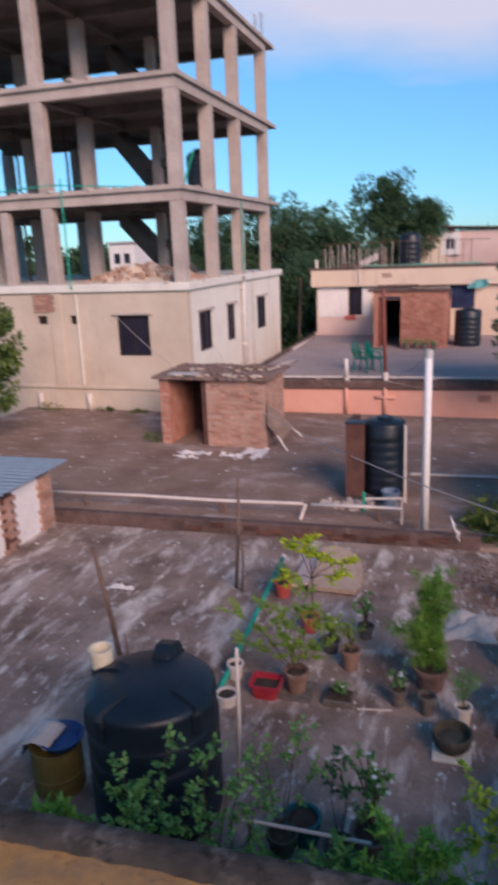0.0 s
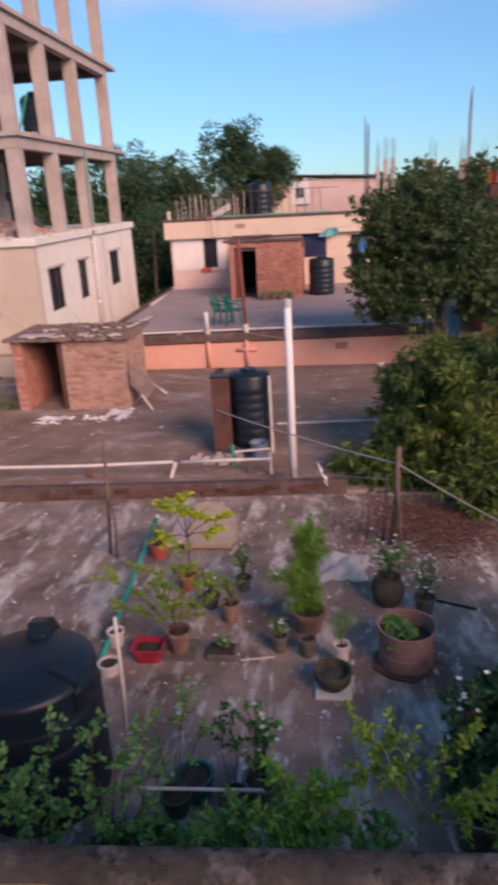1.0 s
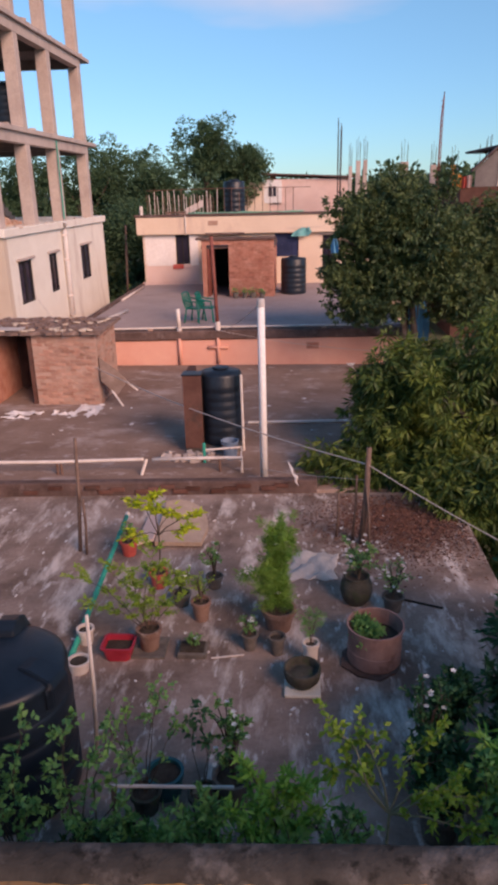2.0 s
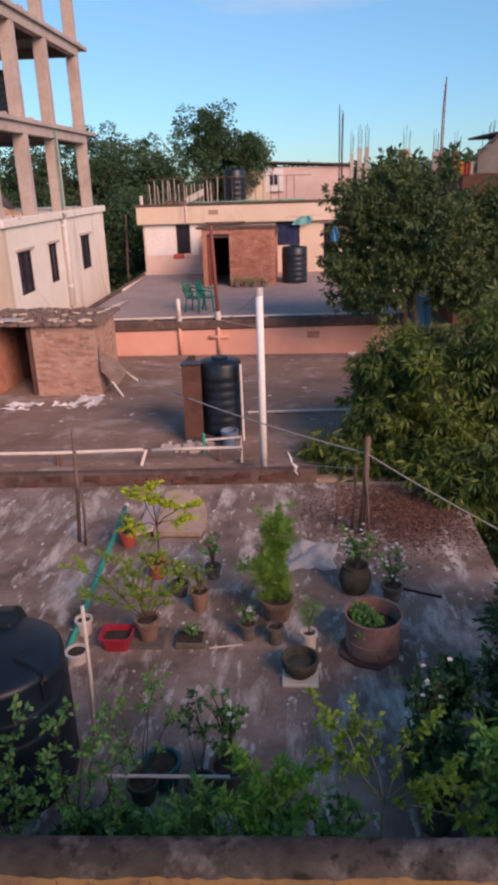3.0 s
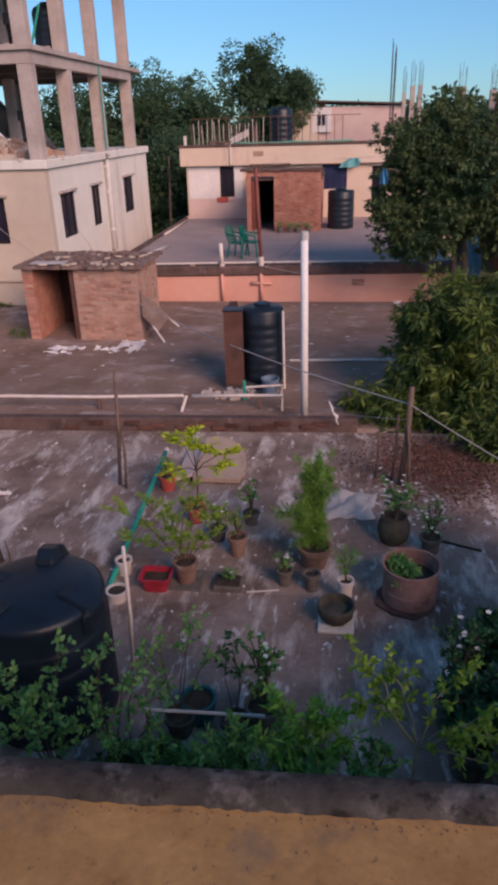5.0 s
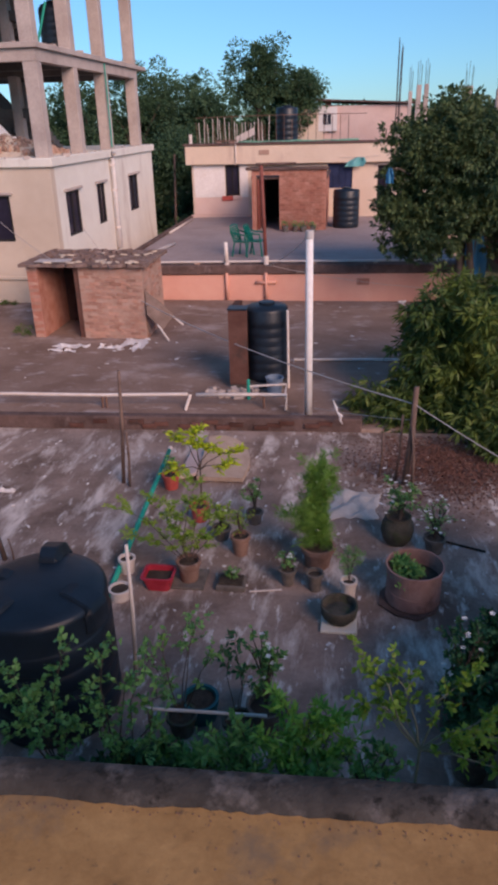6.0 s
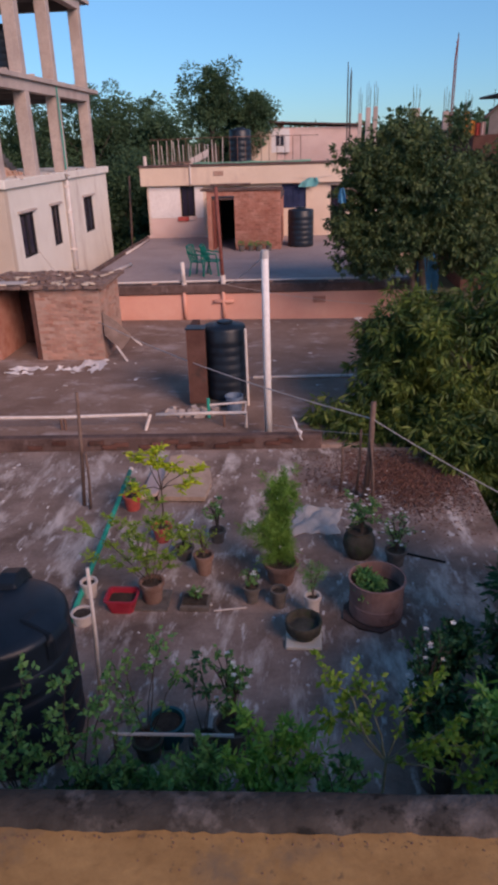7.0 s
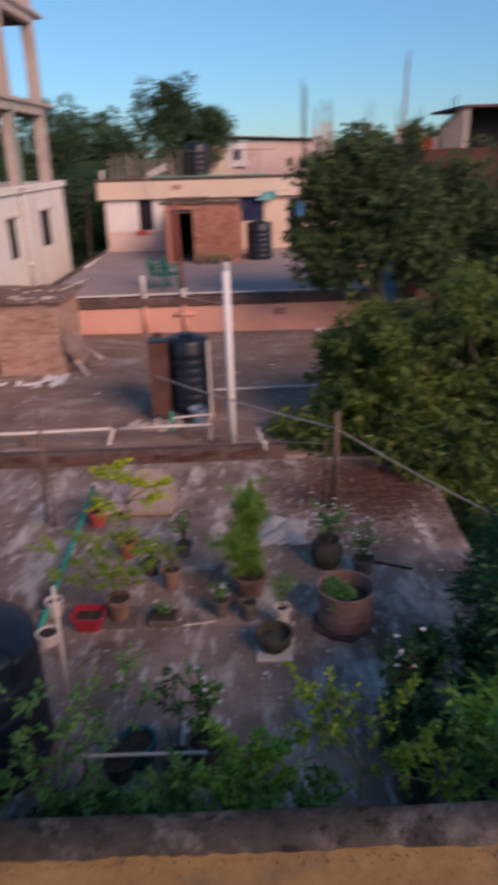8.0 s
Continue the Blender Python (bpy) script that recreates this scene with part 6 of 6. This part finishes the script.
spray_pot(-.33, 5.0, ((-.3, 5.0, 1.06), (-.42, 5.05, .8), (-.24, 4.95, .75)),
          (.06, .032), LEAF_DARK, 305, "thin teal-green shrub in a pot", 8, .5, .09, 4, .005)
spray_pot(-.45, 4.2, ((-.55, 4.2, .62), (-.3, 4.2, .75), (-.5, 4.05, .5), (-.7, 4.15, .45), (-.25, 4.1, .5)),
          (.08, .024), LEAF_BUSH, 318, "low green shrub in a pot", 16, .2, .15, 6, .006)
spray_pot(1.0, 4.1, ((.62, 4.12, 1.7), (.62, 4.05, 1.42), (.78, 4.2, 1.55), (1.19, 4.15, 1.54), (1.22, 4.0, 1.22), (1.4, 4.1, 1.3), (1.46, 4.2, 1.08), (1.58, 4.05, .9), (.85, 4.2, 1.3)),
          (.052, .032), LEAF_LIME, 309, "lime bush with pale forking stems and yellow-green leaves", 13, .33, .13, 7, .008, PALE_BARK, (.99, 4.1, 1.02))
spray_pot(1.75, 4.3, ((1.6, 4.3, 1.25), (1.8, 4.2, 1.1), (1.95, 4.3, 1.3), (1.65, 4.1, .85), (2.0, 4.15, .9)),
          (.07, .034), LEAF_BUSH, 310, "green bush with lighter young leaves", 12, .35, .15, 7)
spray_pot(.2, 4.25, ((0, 4.2, .85), (.15, 4.3, 1.06), (.28, 4.25, 1.0), (.4, 4.3, 1.06), (.46, 4.2, .82), (.2, 4.1, .75), (.33, 4.1, .68), (.1, 4.4, .9), (.5, 4.35, .95)),
          (.085, .026), LEAF_FERN, 307, "bright green narrow-leaved shrub", 20, .2, .14, 8, .006)
spray_pot(-.2, 4.15, ((-.45, 4.15, .66), (-.33, 4.2, .8), (-.15, 4.2, .92), (-.05, 4.1, .72), (-.25, 4.05, .6), (-.5, 4.1, .5), (-.1, 4.3, .85)),
          (.085, .026), LEAF_BUSH, 317, "green narrow-leaved shrub in a small pot", 20, .2, .15, 8, .006)
potted(.7, 4.15, .75, .4, 6, (.055, .036), LEAF_BUSH, 308, "green shrub in a pot", 20, 5)
potted(1.45, 5.3, .85, .36, 7, (.045, .028), LEAF_DARK, 311, "dark shrub with white flowers", 26, 6, flowers=26)
potted(1.95, 4.7, 1.0, .42, 7, (.13, .026), LEAF_FERN, 312, "bright green plant with long drooping leaves", 20, 6)
potted(2.35, 4.1, 1.2, .5, 8, (.09, .03), LEAF_DARK, 313, "tall green shrub below the parapet", 30, 7)
potted(2.5, 5.3, 1.0, .5, 8, (.09, .03), LEAF_DARK, 314, "dark green shrub at the roof edge", 30, 7)
for dx in (0, .07, .16):
    stake((1.62 + dx, 5.95, 0), (1.6 + dx * 1.1, 5.95, .5 - dx), .009, "thin iron rod at the plants", IRON_RUST, "iron_rod")
for i, (x, y, h, mt) in enumerate(((-1.0, 4.1, .42, LEAF_DARK), (-.7, 4.2, .38, LEAF_BUSH), 
                                  (.4, 3.95, .6, LEAF_BUSH), (1.7, 3.9, .6, LEAF_DARK), (1.7, 5.6, .75, LEAF_DARK), (1.5, 4.85, .7, LEAF_DARK), (2.75, 5.7, .6, LEAF_DARK), (2.2, 5.55, .85, LEAF_DARK), (2.1, 5.2, .7, LEAF_DARK), (2.6, 4.6, .9, LEAF_DARK))):
    potted(x, y, h, .36, 7, (.075, .035), mt, 330 + i, "low leafy shrub in a dark pot below the terrace", 26, 9)
bp = thing("water_pipe", (-.65, 4.7, 0), "white pipe running behind the plants", "pipe")
part("pipe", tube(bmesh.new(), [(-1.03, 4.71, .53), (-.75, 4.71, .54), (-.05, 4.7, .57)], .014, 6), PVC, bp)
part("bracket", one_box(-.98, -.95, 4.69, 4.73, 0, .512), CLAY_GREY, bp)
part("bracket", one_box(-.36, -.33, 4.685, 4.725, 0, .512), CLAY_GREY, bp)
t = pot(-.68, 5.2, .15, .2, TEAL_PLASTIC, "dark green plastic tub with soil", taper=.9)

# ---- wires ----
wire([(-4.3, 16.5, .9), (1.37, 9.6, 1.2)], .15, "sagging grey wire across the roofs", .011)
wire([(1.37, 9.6, 1.2), (3.6, 7.2, .7)], .05, "grey wire from the stake to the roof edge")
wire([(-9.9, 19.86, 3.0), (-6.3, 16.5, 1.8)], .1, "thin wire from the tower window to the hut", .007)
wire([(-7.4, 21.5, 1.9), (-4.3, 16.6, .95)], .1, "thin wire from the tower side to the hut", .007)
wire([(-1.84, 20.5, .95), (-.15, 11.8, 3.05)], .1, "grey wire to the pole")
wire([(-1.8, 20.5, .98), (3.0, 20.4, .35)], .1, "thin wire along the salmon wall", .006)
wire([(-.14, 11.76, .25), (1.37, 9.65, .95)], .02, "thin green wire from the pole to the stake", .005)

# ---- bricks of the hut and the step ----
def courses(parent, a0, a1, z0, z1, at, along, rz, seed, ragged=.0):
    rg = random.Random(seed)
    n = int((z1 - z0) / .078)
    for row in range(n):
        a = a0 + (.245 if row % 2 else .12)
        while a < a1 - .105:
            if rg.random() > ragged:
                q = at + rg.uniform(-.012, .008)
                brick(parent, *((a, q) if along == "x" else (q, a)), z0 + .042 + .078 * row, rz)
            a += .25


hp = {c.name.split(".")[0]: c for c in hut.children}
courses(hp["front_wall"], -5.9, -4.385, 0, 1.69, 16.51, "x", 0, 1, .02)
courses(hp["side_wall"], 16.5, 18.2, 0, 1.69, -4.43, "y", 90, 2, .05)
courses(hp["jamb_wall"], -7.15, -6.86, 0, 1.67, 16.51, "x", 0, 3)
for k in range(22):
    x = -4.0 + .26 * k * .8
    if x < .4 and random.Random(k).random() > .25:
        brick(step, x, 11.262 + .045 * (x + 2.16), .06 + .05 * (k % 3) * .8, 2.6, sooty=True)
courses(pil, 10.55, 11.0, 0, .98, -6.7, "y", 90, 7, .1)
courses(pil2, 9.5, 9.88, 0, .98, -6.7, "y", 90, 8, .1)
hut.location.x += 0.17

# ---- weeds at the foot of the walls ----
rng = np.random.default_rng(55)
for x, y, w, h in ((-7.25, 16.35, .25, .3), (-9.1, 19.55, .3, .14), (-8.1, 19.6, .25, .12), (-10.4, 19.6, .3, .16), (-12.4, 19.4, .5, .3)):
    t = thing("weeds", (x, y, 0), "low green weeds growing out of the roof joint", "weeds", kind="stuff")
    q, d, _ = clump_points(rng, (x, y, h * .4), (w, w * .5, h * .5), 14, 16, .07)
    q[:, 2] = np.maximum(q[:, 2], .005)
    d[:, 2] = abs(d[:, 2]) + .4
    adopt(leaf_mesh("leaves", q, d, .08, .022, .2, LEAF_MANGO, rng), t)
